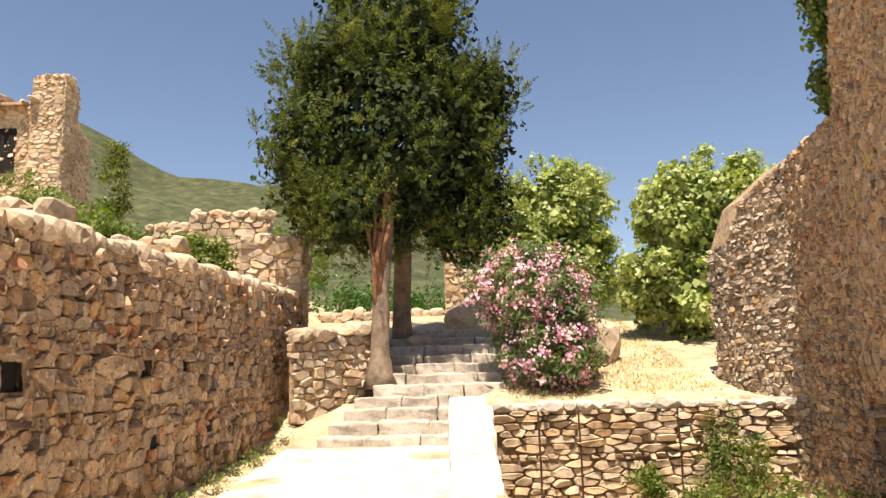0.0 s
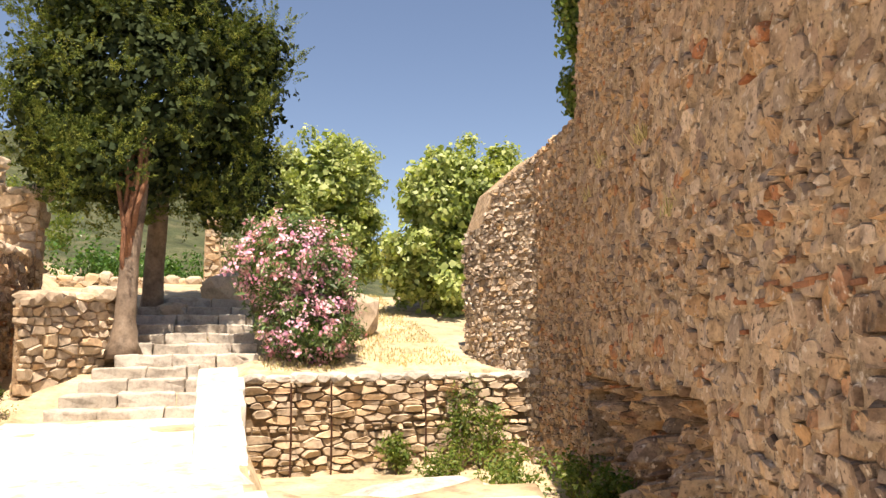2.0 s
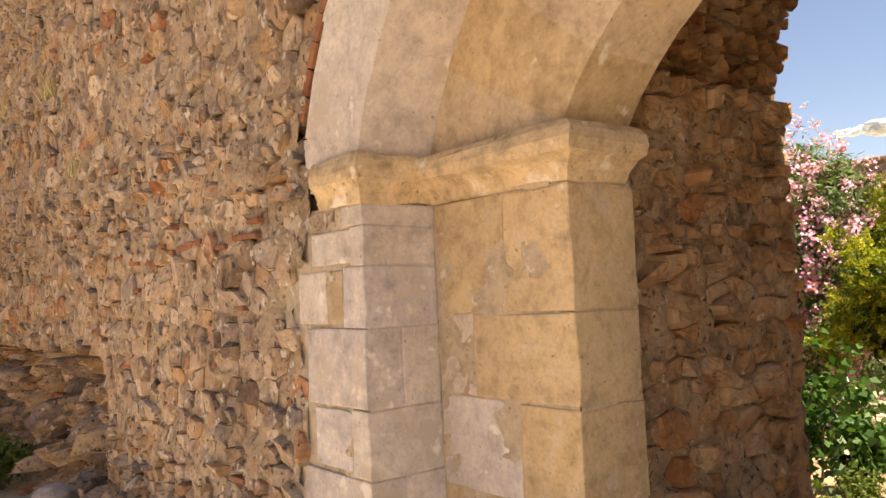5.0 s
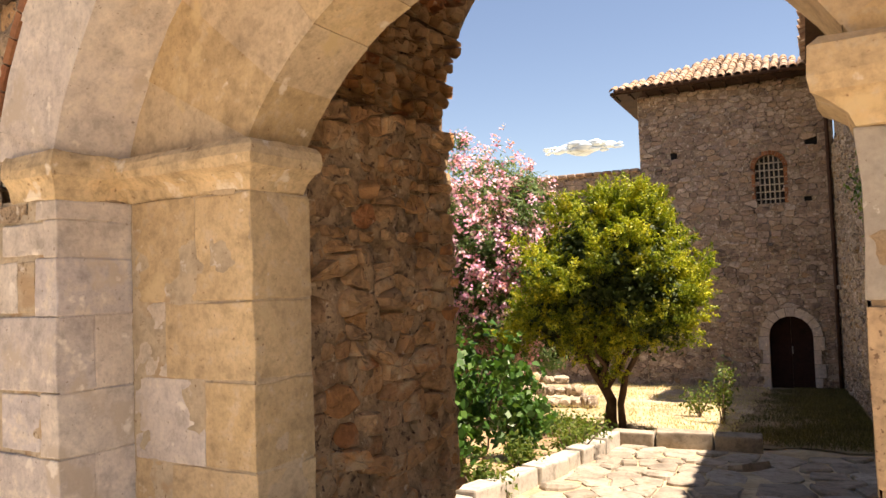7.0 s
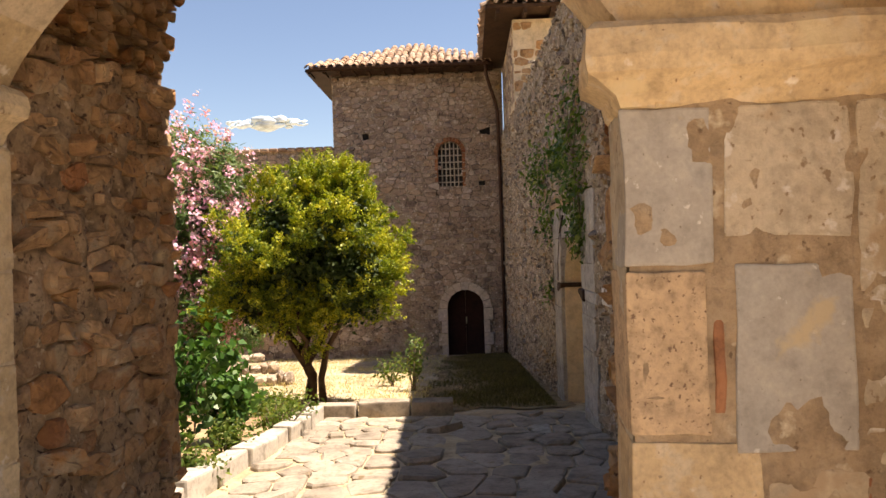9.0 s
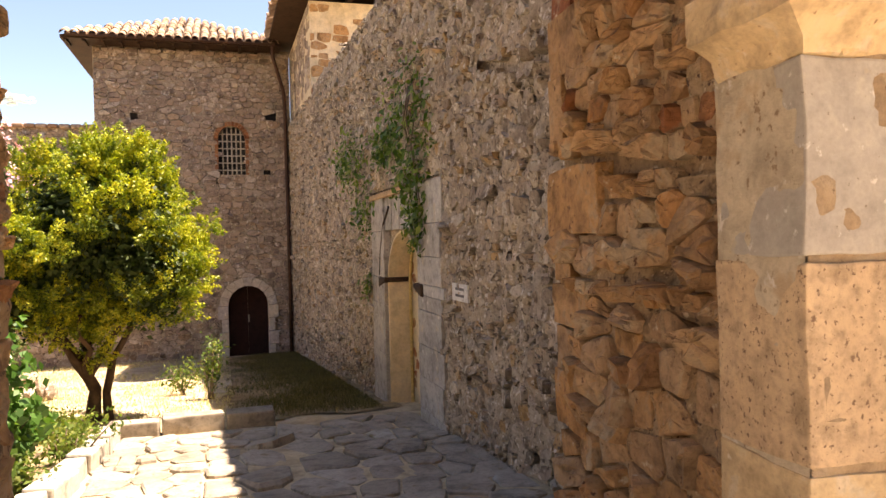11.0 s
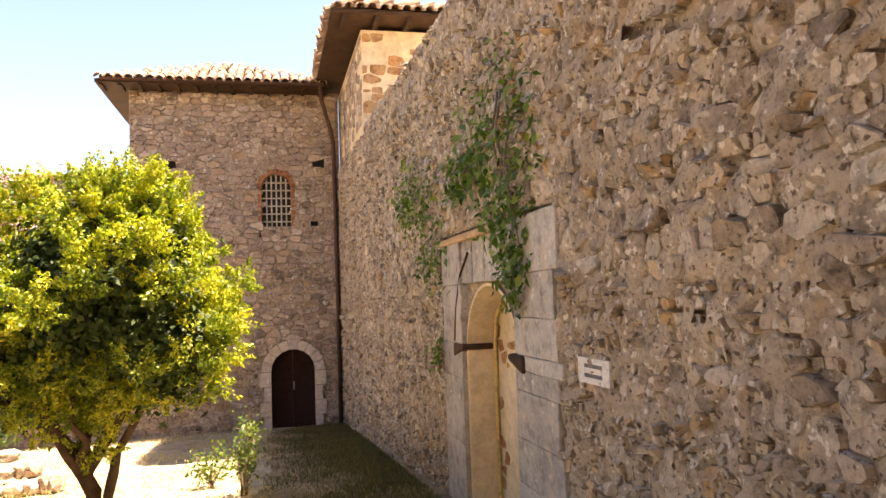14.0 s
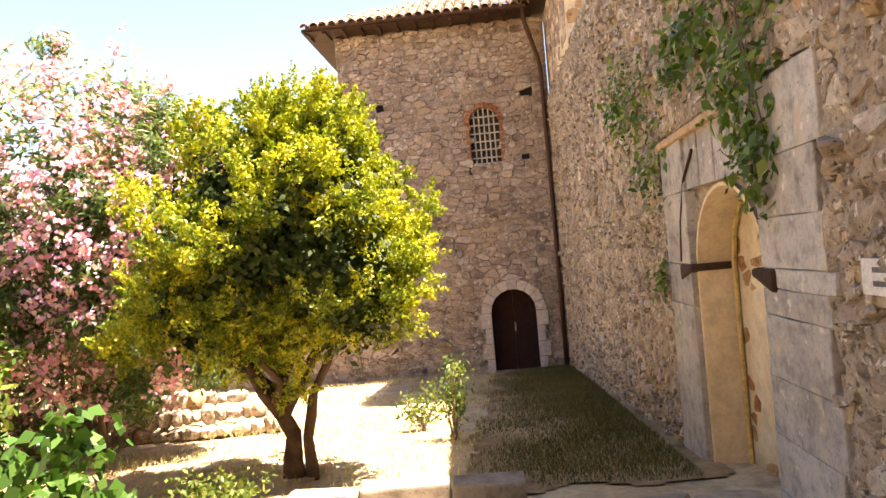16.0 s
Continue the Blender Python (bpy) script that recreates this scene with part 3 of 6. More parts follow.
def ground_height(x, y):
    p = Vector((x, y, 0))
    side, ahead = p.dot(SIDE), p.dot(FWD)
    rel = p - Vector((1.83, 1.66, 0))
    depth = rel.dot(GW)
    court = -0.08 * (min(max(x, 1.0), 26.0) - 1.0)
    path = 0.05 * max(0.0, min(ahead, 11.0)) + 0.36 * max(0.0, min(ahead, 16.0) - 11.0) + 0.2 * max(0.0, min(ahead, 20.0) - 16.0) - 0.06 * max(0.0, min(ahead, 80) - 20.0)
    terrace = 1.08 + 0.24 * max(0.0, min(ahead, 19.0) - 11.7) - 0.08 * max(0.0, min(ahead, 80.0) - 19.0)
    up = smooth(11.55, 11.75, ahead)
    ditch = -0.38
    right = path * (1 - smooth(0.55, 0.75, side)) + (ditch * (1 - up) + terrace * up) * smooth(0.55, 0.75, side)
    # The path's broken edge over the hollow at the foot of the wall.
    edge = 6.4 - 0.6 * max(0.0, side - 2.4) + 0.25 * math.sin(side * 3.1)
    hollow = smooth(edge - 0.12, edge + 0.12, ahead) if side < 2.9 else 1.0
    hollow *= smooth(3.2, 4.2, ahead)
    outside = path * (1 - hollow) + right * hollow
    bank = smooth(-3.15, -3.45, side)
    hill = 1.95 + 0.36 * max(0.0, min(-side, 60) - 3.0) + 0.06 * max(0.0, min(ahead, 40))
    outside = outside * (1 - bank) + (hill if ahead > 3 else hill * smooth(-4, 3, ahead)) * bank
    k = smooth(0.1, 0.5, depth) if y < 12.0 else smooth(0.1, 0.5, depth) * (1 - smooth(12.0, 12.6, y))
    return outside * (1 - k) + court * k


def span(lo, hi, step, far):
    a = list(np.arange(lo, hi + 1e-6, step))
    return [-far, -800.0, -200.0, -60.0, -25.0] + a + [45.0, 90.0, 250.0, 800.0, far]


ground = sheet("ground", span(-12, 26, 0.24, 4000.0), span(-8, 32, 0.24, 4000.0), ground_height, m_drygrass, "dry summer grass and stony earth on a slope", "ground", 0.03)


def patch(name, x0, x1, y0, y1, step, material, label, lift=0.012, keep=None):
    """A ragged sheet of other soil laid just over the ground."""
    at, vs, fs = {}, [], []
    nx, ny = int((x1 - x0) / step), int((y1 - y0) / step)
    for j in range(ny):
        for i in range(nx):
            if keep and not keep(x0 + (i + 0.5) * step, y0 + (j + 0.5) * step):
                continue
            quad = []
            for p, q in ((i, j), (i + 1, j), (i + 1, j + 1), (i, j + 1)):
                if (p, q) not in at:
                    x, y = x0 + p * step, y0 + q * step
                    at[p, q] = len(vs)
                    vs.append((x, y, ground_height(x, y) + 0.03 * noise.noise((x * 1.3, y * 1.3, 0.0)) + lift + 0.012 * noise.noise((x * 5, y * 5, 2.0))))
                quad.append(at[p, q])
            fs.append(tuple(quad))
    return tagged(mesh_object(name, vs, fs, material, smooth=True), label, "soil", kind="structure")


patch("ground_bed", 3.95, 12.6, 1.45, 6.0, 0.08, m_earth, "bare reddish earth of the planting bed", 0.03, lambda x, y: x < 11.3 + 1.6 * noise.noise((x * 0.7, y * 0.9, 7)))
patch("ground_lawn", 9.4, 21.1, -2.0, 0.4, 0.08, m_soil, "worn brown soil under thin grass", 0.016, lambda x, y: y < 0.05 + 0.5 * noise.noise((x * 0.8, y * 0.8, 5)) and x > 9.75 + 0.7 * noise.noise((x * 0.6, y * 1.4, 8)))

# Trodden path outside, laid just over the ground.
pv, pf = [], []
NA, NS = 60, 18
for j in range(NA):
    a = -4.0 + j * 15.0 / (NA - 1)
    l0 = -2.3 if a > 6 else -2.6
    edge = 2.6 if a < 6.2 else 0.0
    r0 = (2.7 if a < 5.8 else 0.62) if a < 11.2 else 0.62
    for i in range(NS):
        q = out(l0 + (r0 - l0) * i / (NS - 1), a, 0)
        if a < 3.5 and (q - Vector((1.83, 1.66, 0))).dot(GW) > -0.02:
            q = q - GW * ((q - Vector((1.83, 1.66, 0))).dot(GW) + 0.02)
        pv.append((q.x, q.y, ground_height(q.x, q.y) + 0.012 + 0.018 * noise.noise((q.x * 2, q.y * 2, 3))))
for j in range(NA - 1):
    for i in range(NS - 1):
        pf.append((j * NS + i, j * NS + i + 1, (j + 1) * NS + i + 1, (j + 1) * NS + i))
tagged(mesh_object("path", pv, pf, m_path, smooth=True), "pale trodden stone path in full sun", "path", kind="structure")


# ---- the gate wall ----
def arch_points(a0, a1, spring, cs, cz, r, steps=28):
    t0, t1 = math.atan2(spring - cz, a0 - cs), math.atan2(spring - cz, a1 - cs)
    return [(cs + r * math.cos(t0 + (t1 - t0) * k / steps), cz + r * math.sin(t0 + (t1 - t0) * k / steps)) for k in range(steps + 1)]


def pierced(bm, put, s0, s1, z0, z1, a0, a1, arc, w0, w1):
    """A wall from s0 to s1 and z0 to z1 with an arched opening from a0 to a1; put(s, w, z) places it."""
    def solid(loop):
        fr = [bm.verts.new(put(s, w0, z)) for s, z in loop]
        bk = [bm.verts.new(put(s, w1, z)) for s, z in loop]
        bm.faces.new(fr)
        bm.faces.new(bk[::-1])
        for i in range(len(fr)):
            j = (i + 1) % len(fr)
            bm.faces.new((fr[i], bk[i], bk[j], fr[j]))
    mid = arc[0][1]
    solid([(s0, z0), (a0, z0), (a0, mid), (s0, mid)])
    solid([(a1, z0), (s1, z0), (s1, mid), (a1, mid)])
    solid([(s0, mid), (a0, mid), (a0, z1), (s0, z1)])
    solid([(a1, mid), (s1, mid), (s1, z1), (a1, z1)])
    for p, q in zip(arc, arc[1:]):
        solid([p, q, (q[0], z1), (p[0], z1)])
    bmesh.ops.remove_doubles(bm, verts=bm.verts, dist=0.0005)


def lay_poly(parent, corners, material, inside=None, **how):
    """Stones over a flat outline, given anticlockwise as seen from its front, the first edge level."""
    c = [Vector(p) for p in corners]
    u = (c[1] - c[0]).normalized()
    n = sum(((c[i] - c[0]).cross(c[i + 1] - c[0]) for i in range(1, len(c) - 1)), Vector()).normalized()
    v = n.cross(u)
    flat = [((p - c[0]).dot(u), (p - c[0]).dot(v)) for p in c]
    s0, t0 = min(p[0] for p in flat), min(p[1] for p in flat)

    def within(s, t):
        s, t, odd = s + s0, t + t0, False
        for (ax, ay), (bx, by) in zip(flat, flat[1:] + flat[:1]):
            if (ay > t) != (by > t) and s < (bx - ax) * (t - ay) / (by - ay) + ax:
                odd = not odd
        return odd and (inside is None or inside(c[0] + u * s + v * t))
    return lay(parent, c[0] + u * s0 + v * t0, u, v, max(p[0] for p in flat) - s0, max(p[1] for p in flat) - t0, material, inside=within, **how)


def gate_of(p):
    r = p - Vector((1.83, 1.66, 0))
    return r.dot(GU), p.z


WALL_TOP = 7.6
wall_gate = thing("wall_gate", "tall rubble wall with a stone-framed arched gateway", "wall", kind="structure")
for nm, a0, a1, spring, cs, cz, r, w0, w1 in (("outer_order", 0.0, 3.44, 1.98, 1.72, 1.43, 1.806, 0.048, 0.335), ("inner_order", 0.70, 2.74, 1.98, 1.72, 1.43, 1.16, 0.337, 0.66),
                                              ("passage_vault", 0.58, 2.97, 2.3, 1.775, 2.3, 1.195, 0.662, 2.02)):
    bm = bmesh.new()
    pierced(bm, gate, -0.75, 4.4, -0.9, WALL_TOP, a0, a1, arch_points(a0, a1, spring, cs, cz, r), w0, w1)
    part(nm, bm, m_mortar if w0 < 0.5 else m_goldmortar, wall_gate)
slab("long_wall", [gate(-8.75, 0, 1.1), gate(-0.752, 0, 1.1), gate(-0.752, 0, WALL_TOP), gate(-7.6, 0, WALL_TOP), gate(-8.05, 0, 6.1), gate(-8.6, 0, 5.3), gate(-8.75, 0, 4.75)], GW * 0.8, m_mortar, wall_gate, back=0.048)
slab("wall_foot", [gate(-3.3, 0, -0.9), gate(-0.752, 0, -0.9), gate(-0.752, 0, 1.098), gate(-3.3, 0, 1.098)], GW * 0.8, m_mortar, wall_gate, back=0.048)
slab("wall_foot", [gate(-8.75, 0, -0.9), gate(-8.4, 0, -0.9), gate(-8.4, 0, 1.098), gate(-8.75, 0, 1.098)], GW * 0.8, m_mortar, wall_gate, back=0.048)
# The hollow's back is coloured dark: shade painted between its stones.
slab("hollow_back", [gate(-8.398, 0.45, -0.9), gate(-3.302, 0.45, -0.9), gate(-3.302, 0.45, 1.098), gate(-8.398, 0.45, 1.098)], GW * 0.35, m_joint_and_shade, wall_gate)
low_face = [gate(-10.6, -0.42, -0.8), gate(-8.752, 0.0, -0.8), gate(-8.752, 0.0, 4.78), gate(-10.6, -0.42, 4.72)]
slab("low_wall", low_face, GW * 0.8, m_mortar, wall_gate, back=0.048)
EL, ER = out(4.68, 12.3, 0), gate(-10.603, -0.42, 0)
end_face = [EL + Vector((0, 0, -0.8)), ER + Vector((0, 0, -0.8)), ER + Vector((0, 0, 4.72)), EL.lerp(ER, 0.3) + Vector((0, 0, 4.25)), EL.lerp(ER, 0.04) + Vector((0, 0, 3.6))]
slab("end_wall", end_face, FWD * 0.8, m_mortar, wall_gate, back=0.048)
slab("south_wall", [gate(4.402, 0, -0.9), gate(12.0, 0, -0.9), gate(12.0, 0, WALL_TOP), gate(4.402, 0, WALL_TOP)], GW * 0.8, m_mortar, wall_gate)
slab("inner_pier", [gate(4.4, 2.32, -0.9), gate(2.97, 2.32, -0.9), gate(2.97, 2.32, WALL_TOP), gate(4.4, 2.32, WALL_TOP)], -GW * 0.298, m_goldmortar, wall_gate)
slab("inner_wall", [gate(-0.752, 2.02, -0.9), gate(-8.7, 2.02, -0.9), gate(-8.7, 2.02, 5.0), gate(-0.752, 2.02, 5.0)], -GW * 0.6, m_mortar, wall_gate)


def hewn(name, s0, s1, w0, w1, z0, z1, material, parent, seed, chip=0.006):
    """One squared block of the gate, with worn edges."""
    bm = bmesh.new()
    box(bm, (0, 0, 0), (s1 - s0 - 0.004, w1 - w0, z1 - z0 - 0.004), 0.007)
    bmesh.ops.subdivide_edges(bm, edges=[e for e in bm.edges if e.calc_length() > 0.12], cuts=2, use_grid_fill=True)
    roughen(bm, chip, 9.0, seed)
    roughen(bm, chip, 3.0, seed + 5)
    ob = part(name, bm, material, parent)
    m = Matrix((( *GU, 0), (*GW, 0), (0, 0, 1, 0), (0, 0, 0, 1))).transposed()
    m.translation = gate(s0 + 0.002, w0, z0 + 0.002)
    ob.matrix_basis = m
    return ob


# Corner stones at the passage's inner end.
CORNER = [(1.79, 2.12, 0.16, 0.05), (1.39, 1.69, 0.56, 0.07), (1.17, 1.385, 0.2, 0.03), (0.97, 1.165, 0.42, 0.045), (0.76, 0.965, 0.22, 0.03), (0.5, 0.755, 0.38, 0.05), (2.125, 2.4, 0.42, 0.05), (2.405, 2.8, 0.26, 0.03)]
for k, (z0, z1, run, out_by) in enumerate(CORNER):
    hewn("corner_stone", 2.94 - out_by * 0.7, 3.2, 2.345 - run, 2.345, z0, z1, m_goldrubble, wall_gate, k + 40, 0.013)

# Courses of the outer order: top, bottom, and the joints out from its corner.
LEFT = [(1.79, 1.71, (0.13,)), (1.71, 1.56, (0.07, 0.36)), (1.56, 1.33, (0.14, 0.26, 0.48)), (1.33, 1.03, (0.42,)), (1.03, 0.78, (0.11, 0.38)), (0.78, 0.5, (0.46,)), (0.5, 0.2, (0.3,)), (0.2, -0.12, (0.5,)), (-0.12, -0.45, (0.35,))]
for k, (zt, zb, joints) in enumerate(LEFT):
    split = 0.15 if k in (3, 5) else 0.335
    hewn("block", -joints[0], 0.012, -0.012, split, zb, zt, m_ashlar, wall_gate, k)
    if split < 0.3:
        hewn("block", -0.1, 0.009, split + 0.004, 0.335, zb, zt, m_ashlar, wall_gate, k + 140)
    for a, b in zip(joints, joints[1:]):
        hewn("block", -b, -a, -0.006 - 0.004 * (k % 2), 0.2, zb + 0.012, zt - 0.008, m_plasterstone if b == 0.26 else m_ashlar, wall_gate, k + 20)
    hewn("block", 3.428, 3.44 + joints[-1], -0.012, 0.335, zb, zt, m_ashlar, wall_gate, k + 40)
left_inner = [(1.79, 1.37, 0.40), (1.37, 1.06, 0.22), (1.06, 0.72, 0.44), (0.72, 0.40, 0.24), (0.40, 0.08, 0.46), (0.08, -0.4, 0.3)]
for k, (zt, zb, cut) in enumerate(left_inner):
    hewn("block", 0.015, cut, 0.326, 0.6, zb, zt, (m_gold, m_ashlar, m_ashlar, m_gold, m_ashlar, m_gold)[k], wall_gate, k + 60)
    hewn("block", cut, 0.713, 0.322, 0.66, zb, zt - 0.004, m_gold, wall_gate, k + 80)
# The other jamb: patched with odd stones, brick and plaster.
for k, (s0, s1, zb, zt, mt) in enumerate(((-0.013, 0.225, 1.33, 1.76, m_spotted), (-0.013, 0.2, 0.875, 1.32, m_porous), (-0.013, 0.33, 0.42, 0.865, m_gold), (-0.013, 0.3, -0.4, 0.41, m_ashlar),
                                          (0.245, 0.575, 1.40, 1.76, m_plasterstone), (0.265, 0.575, 0.83, 1.335, m_spotted), (0.585, 0.685, 0.8, 1.76, m_plasterstone), (0.34, 0.62, 0.3, 0.79, m_plasterstone), (0.31, 0.685, -0.4, 0.29, m_ashlar), (0.205, 0.236, 0.93, 1.21, m_brick), (0.585, 0.64, 0.6, 0.78, m_brick))):
    hewn("brick" if mt is m_brick else "block", 2.74 + s0, 2.74 + s1, 0.323, 0.66 if s0 < 0 else 0.6, zb, zt, mt, wall_gate, k + 100, 0.009)


def pointing(a, b, c, d, material, seed, amount=0.007):
    """Lime mortar that fills the joints of a jamb flush, its corners given round the face."""
    nx, nz = max(2, int((Vector(b) - Vector(a)).length / 0.03)), max(2, int((Vector(d) - Vector(a)).length / 0.03))
    n = (Vector(b) - Vector(a)).cross(Vector(d) - Vector(a)).normalized()
    vs = []
    for j in range(nz + 1):
        for i in range(nx + 1):
            p = Vector(a).lerp(b, i / nx).lerp(Vector(d).lerp(c, i / nx), j / nz)
            vs.append(p + n * amount * (noise.noise(p * 6 + Vector((seed, 0, 0))) + 0.7 * noise.noise(p * 19)))
    fs = [(j * (nx + 1) + i, j * (nx + 1) + i + 1, (j + 1) * (nx + 1) + i + 1, (j + 1) * (nx + 1) + i) for j in range(nz) for i in range(nx)]
    mesh_object("pointing", vs, fs, material, wall_gate, smooth=True)


pointing(gate(2.74, 0.3265, -0.4), gate(3.43, 0.3265, -0.4), gate(3.43, 0.3265, 1.79), gate(2.74, 0.3265, 1.79), m_brownmortar, 1, 0.011)
pointing(gate(2.733, 0.655, -0.4), gate(2.733, 0.33, -0.4), gate(2.733, 0.33, 1.79), gate(2.733, 0.655, 1.79), m_plasterstone, 2, 0.005)
pointing(gate(0.012, 0.3275, -0.4), gate(0.705, 0.3275, -0.4), gate(0.705, 0.3275, 1.79), gate(0.012, 0.3275, 1.79), m_plasterstone, 3)
pointing(gate(0.708, 0.33, -0.4), gate(0.708, 0.655, -0.4), gate(0.708, 0.655, 1.79), gate(0.708, 0.33, 1.79), m_gold, 4, 0.005)
pointing(gate(0.006, 0.0, -0.4), gate(0.006, 0.33, -0.4), gate(0.006, 0.33, 1.79), gate(0.006, 0.0, 1.79), m_ashlar, 5, 0.005)
pointing(gate(-0.62, 0.004, -0.4), gate(0.005, -0.002, -0.4), gate(0.005, -0.002, 1.8), gate(-0.62, 0.004, 1.8), m_plasterstone, 6, 0.01)


def voussoirs(cs, cz, r0, r1, t0, t1, count, w0, w1, material, seed):
    rng = random.Random(seed)
    edges = [t0]
    for k in range(count):
        edges.append(edges[-1] + (t1 - t0) / count * rng.uniform(0.8, 1.2))
    edges = [t0 + (e - t0) * (t1 - t0) / (edges[-1] - t0) for e in edges]
    for k in range(count):
        bm = bmesh.new()
        a, b = edges[k] + 0.0015, edges[k + 1] - 0.0015
        prof = [(r0 + rng.uniform(0, 0.006), a), (r0 + rng.uniform(0, 0.006), (a + b) / 2), (r0, b), (r1, b), (r1 * 1.0, (a + b) / 2), (r1 + rng.uniform(-0.05, 0.04), a)]
        rings = [[bm.verts.new(gate(cs + r * math.cos(t), w, cz + r * math.sin(t))) for r, t in prof] for w in (w0 - rng.uniform(0, 0.01), w1)]
        n = len(prof)
        bm.faces.new((rings[0][0], rings[0][1], rings[0][4], rings[0][5]))
        bm.faces.new((rings[0][1], rings[0][2], rings[0][3], rings[0][4]))
        bm.faces.new((rings[1][5], rings[1][4], rings[1][1], rings[1][0]))
        bm.faces.new((rings[1][4], rings[1][3], rings[1][2], rings[1][1]))
        for i in range(n):
            j = (i + 1) % n
            bm.faces.new((rings[0][i], rings[1][i], rings[1][j], rings[0][j]))
        part("voussoir", bm, material, wall_gate)


ts = math.asin(0.55 / 1.795)
voussoirs(1.72, 1.43, 1.795, 2.2, math.pi - ts, ts, 11, -0.012, 0.33, m_ashlar, 3)
ti = math.asin(0.53 / 1.85)
voussoirs(1.72, 1.43, 1.15, 1.85, math.pi - ti, ti, 11, 0.325, 0.655, m_gold, 4)


hewn("springer", -0.40, -0.012, -0.006, 0.3, 1.97, 2.1, m_ashlar, wall_gate, 201)


def impost(line, material, parent, z0=1.79, z1=1.975, jut=1.0):
    """A moulded string of stone along a line of (s, w), its face to the left of the way."""
    prof = [(0.0, z0), (0.014, z0 + 0.01), (0.03, z0 + 0.045), (0.065, z0 + 0.075), (0.095, z0 + 0.09), (0.105, z0 + 0.125), (0.098, z1 - 0.025), (0.075, z1), (-0.12, z1 + 0.004)]
    bm = bmesh.new()
    pts = [Vector((s, w)) for s, w in line]
    rings = []
    for i, p in enumerate(pts):
        d0 = (p - pts[i - 1]).normalized() if i else (pts[1] - p).normalized()
        d1 = (pts[i + 1] - p).normalized() if i < len(pts) - 1 else d0
        n0, n1 = Vector((d0.y, -d0.x)), Vector((d1.y, -d1.x))
        m = (n0 + n1) / (1 + n0.dot(n1))
        rings.append([bm.verts.new(gate(p.x + m.x * o * jut, p.y + m.y * o * jut, z)) for o, z in prof])
    for r, q in zip(rings, rings[1:]):
        for k in range(len(prof) - 1):
            bm.faces.new((r[k], r[k + 1], q[k + 1], q[k]))
    bm.faces.new(rings[0])
    bm.faces.new(rings[-1][::-1])
    bmesh.ops.subdivide_edges(bm, edges=[e for e in bm.edges if e.calc_length() > 0.15], cuts=4)
    roughen(bm, 0.014, 5.0, 2)
    roughen(bm, 0.01, 14.0, 4)
    part("impost", bm, material, parent, "worn moulded impost stone")


impost([(-0.3, 0.0), (0.004, 0.0), (0.004, 0.33)], m_impost, wall_gate, jut=0.45)
impost([(0.0, 0.335), (0.70, 0.335), (0.70, 0.64)], m_impost, wall_gate)
impost([(2.74, 0.64), (2.74, 0.335), (3.44, 0.335)], m_gold, wall_gate, z0=1.755)
impost([(3.436, 0.33), (3.436, 0.0), (3.8, 0.0)], m_ashlar, wall_gate, jut=0.45)

# ---- the courtyard wall ----
def court(x, z, w=0.0):
    """A place on the courtyard wall's face: metres east, up, and out from the wall."""
    return Vector((x, -2.03 + 0.02 * (x - 6) + w, z))


wall_court = thing("wall_court", "long grey rubble wall with a walled-up marble doorway", "wall", kind="structure")


def court_at(s, w, z):
    return court(s, z, -w)


bm = bmesh.new()
DOOR_ARC = [(9.42 - 0.78 * math.cos(math.pi * k / 16), 0.86 + 0.64 * math.sin(math.pi * k / 16)) for k in range(17)]
pierced(bm, court_at, 3.78, 21.2, -2.4, 4.52, 8.64, 10.2, DOOR_ARC, 0.048, 0.9)
part("masonry", bm, m_grey_mortar, wall_court)
bm = bmesh.new()
for k in range(60):
    x = 3.8 + k * 0.29
    h = 0.05 + 0.14 * abs(noise.noise((k * 0.37, 1, 2))) + (0.1 if x > 14 else 0)
    box(bm, (x, court(x, 0).y - 0.6, 4.45), (x + 0.27, court(x, 0).y - 0.02, 4.52 + h), 0.02)
roughen(bm, 0.03, 4.0)
part("wall_top", bm, m_grey_rubble, wall_court)
bm = bmesh.new()
box(bm, court(8.5, -1.4, -0.9), court(10.3, 1.6, -0.32))
part("blocking", bm, m_plaster, wall_court, "yellowish stone and plaster blocking of the doorway")
bm = bmesh.new()
box(bm, court(10.155, -1.4, -0.318), court(10.197, 0.86, -0.012), 0.01)
roughen(bm, 0.006, 5)
part("plastered_reveal", bm, m_plaster, wall_court, "smooth cream-plastered door reveal")
bm = bmesh.new()
for (xa, za), (xb, zb) in zip(DOOR_ARC, DOOR_ARC[1:]):
    inner = [(9.42 + (x - 9.42) * 0.955, 0.86 + (z - 0.86) * 0.955) for x, z in ((xa, za), (xb, zb))]
    fr = [bm.verts.new(court(x, z, w)) for w in (-0.015, -0.316) for x, z in ((xa, za), (xb, zb), inner[1], inner[0])]
    for f in ((0, 1, 2, 3), (7, 6, 5, 4), (3, 2, 6, 7)):
        bm.faces.new([fr[q] for q in f])
bmesh.ops.remove_doubles(bm, verts=bm.verts, dist=0.0005)
part("arch_soffit", bm, m_plaster, wall_court, "cream-plastered soffit of the door arch")

# ---- the far building ----
FX = 21.2
far_house = thing("far_house", "two-storey rubble house with a tiled roof, arched door and barred window", "house")


def front_at(s, w, z):
    return Vector((FX + w, s, z))


bm = bmesh.new()
door_arc = [(-0.53 - 0.52 * math.cos(k * math.pi / 16), -0.26 + 0.52 * math.sin(k * math.pi / 16)) for k in range(17)]
win_arc = [(-0.215 - 0.345 * math.cos(k * math.pi / 12), 4.14 + 0.34 * math.sin(k * math.pi / 12)) for k in range(13)]
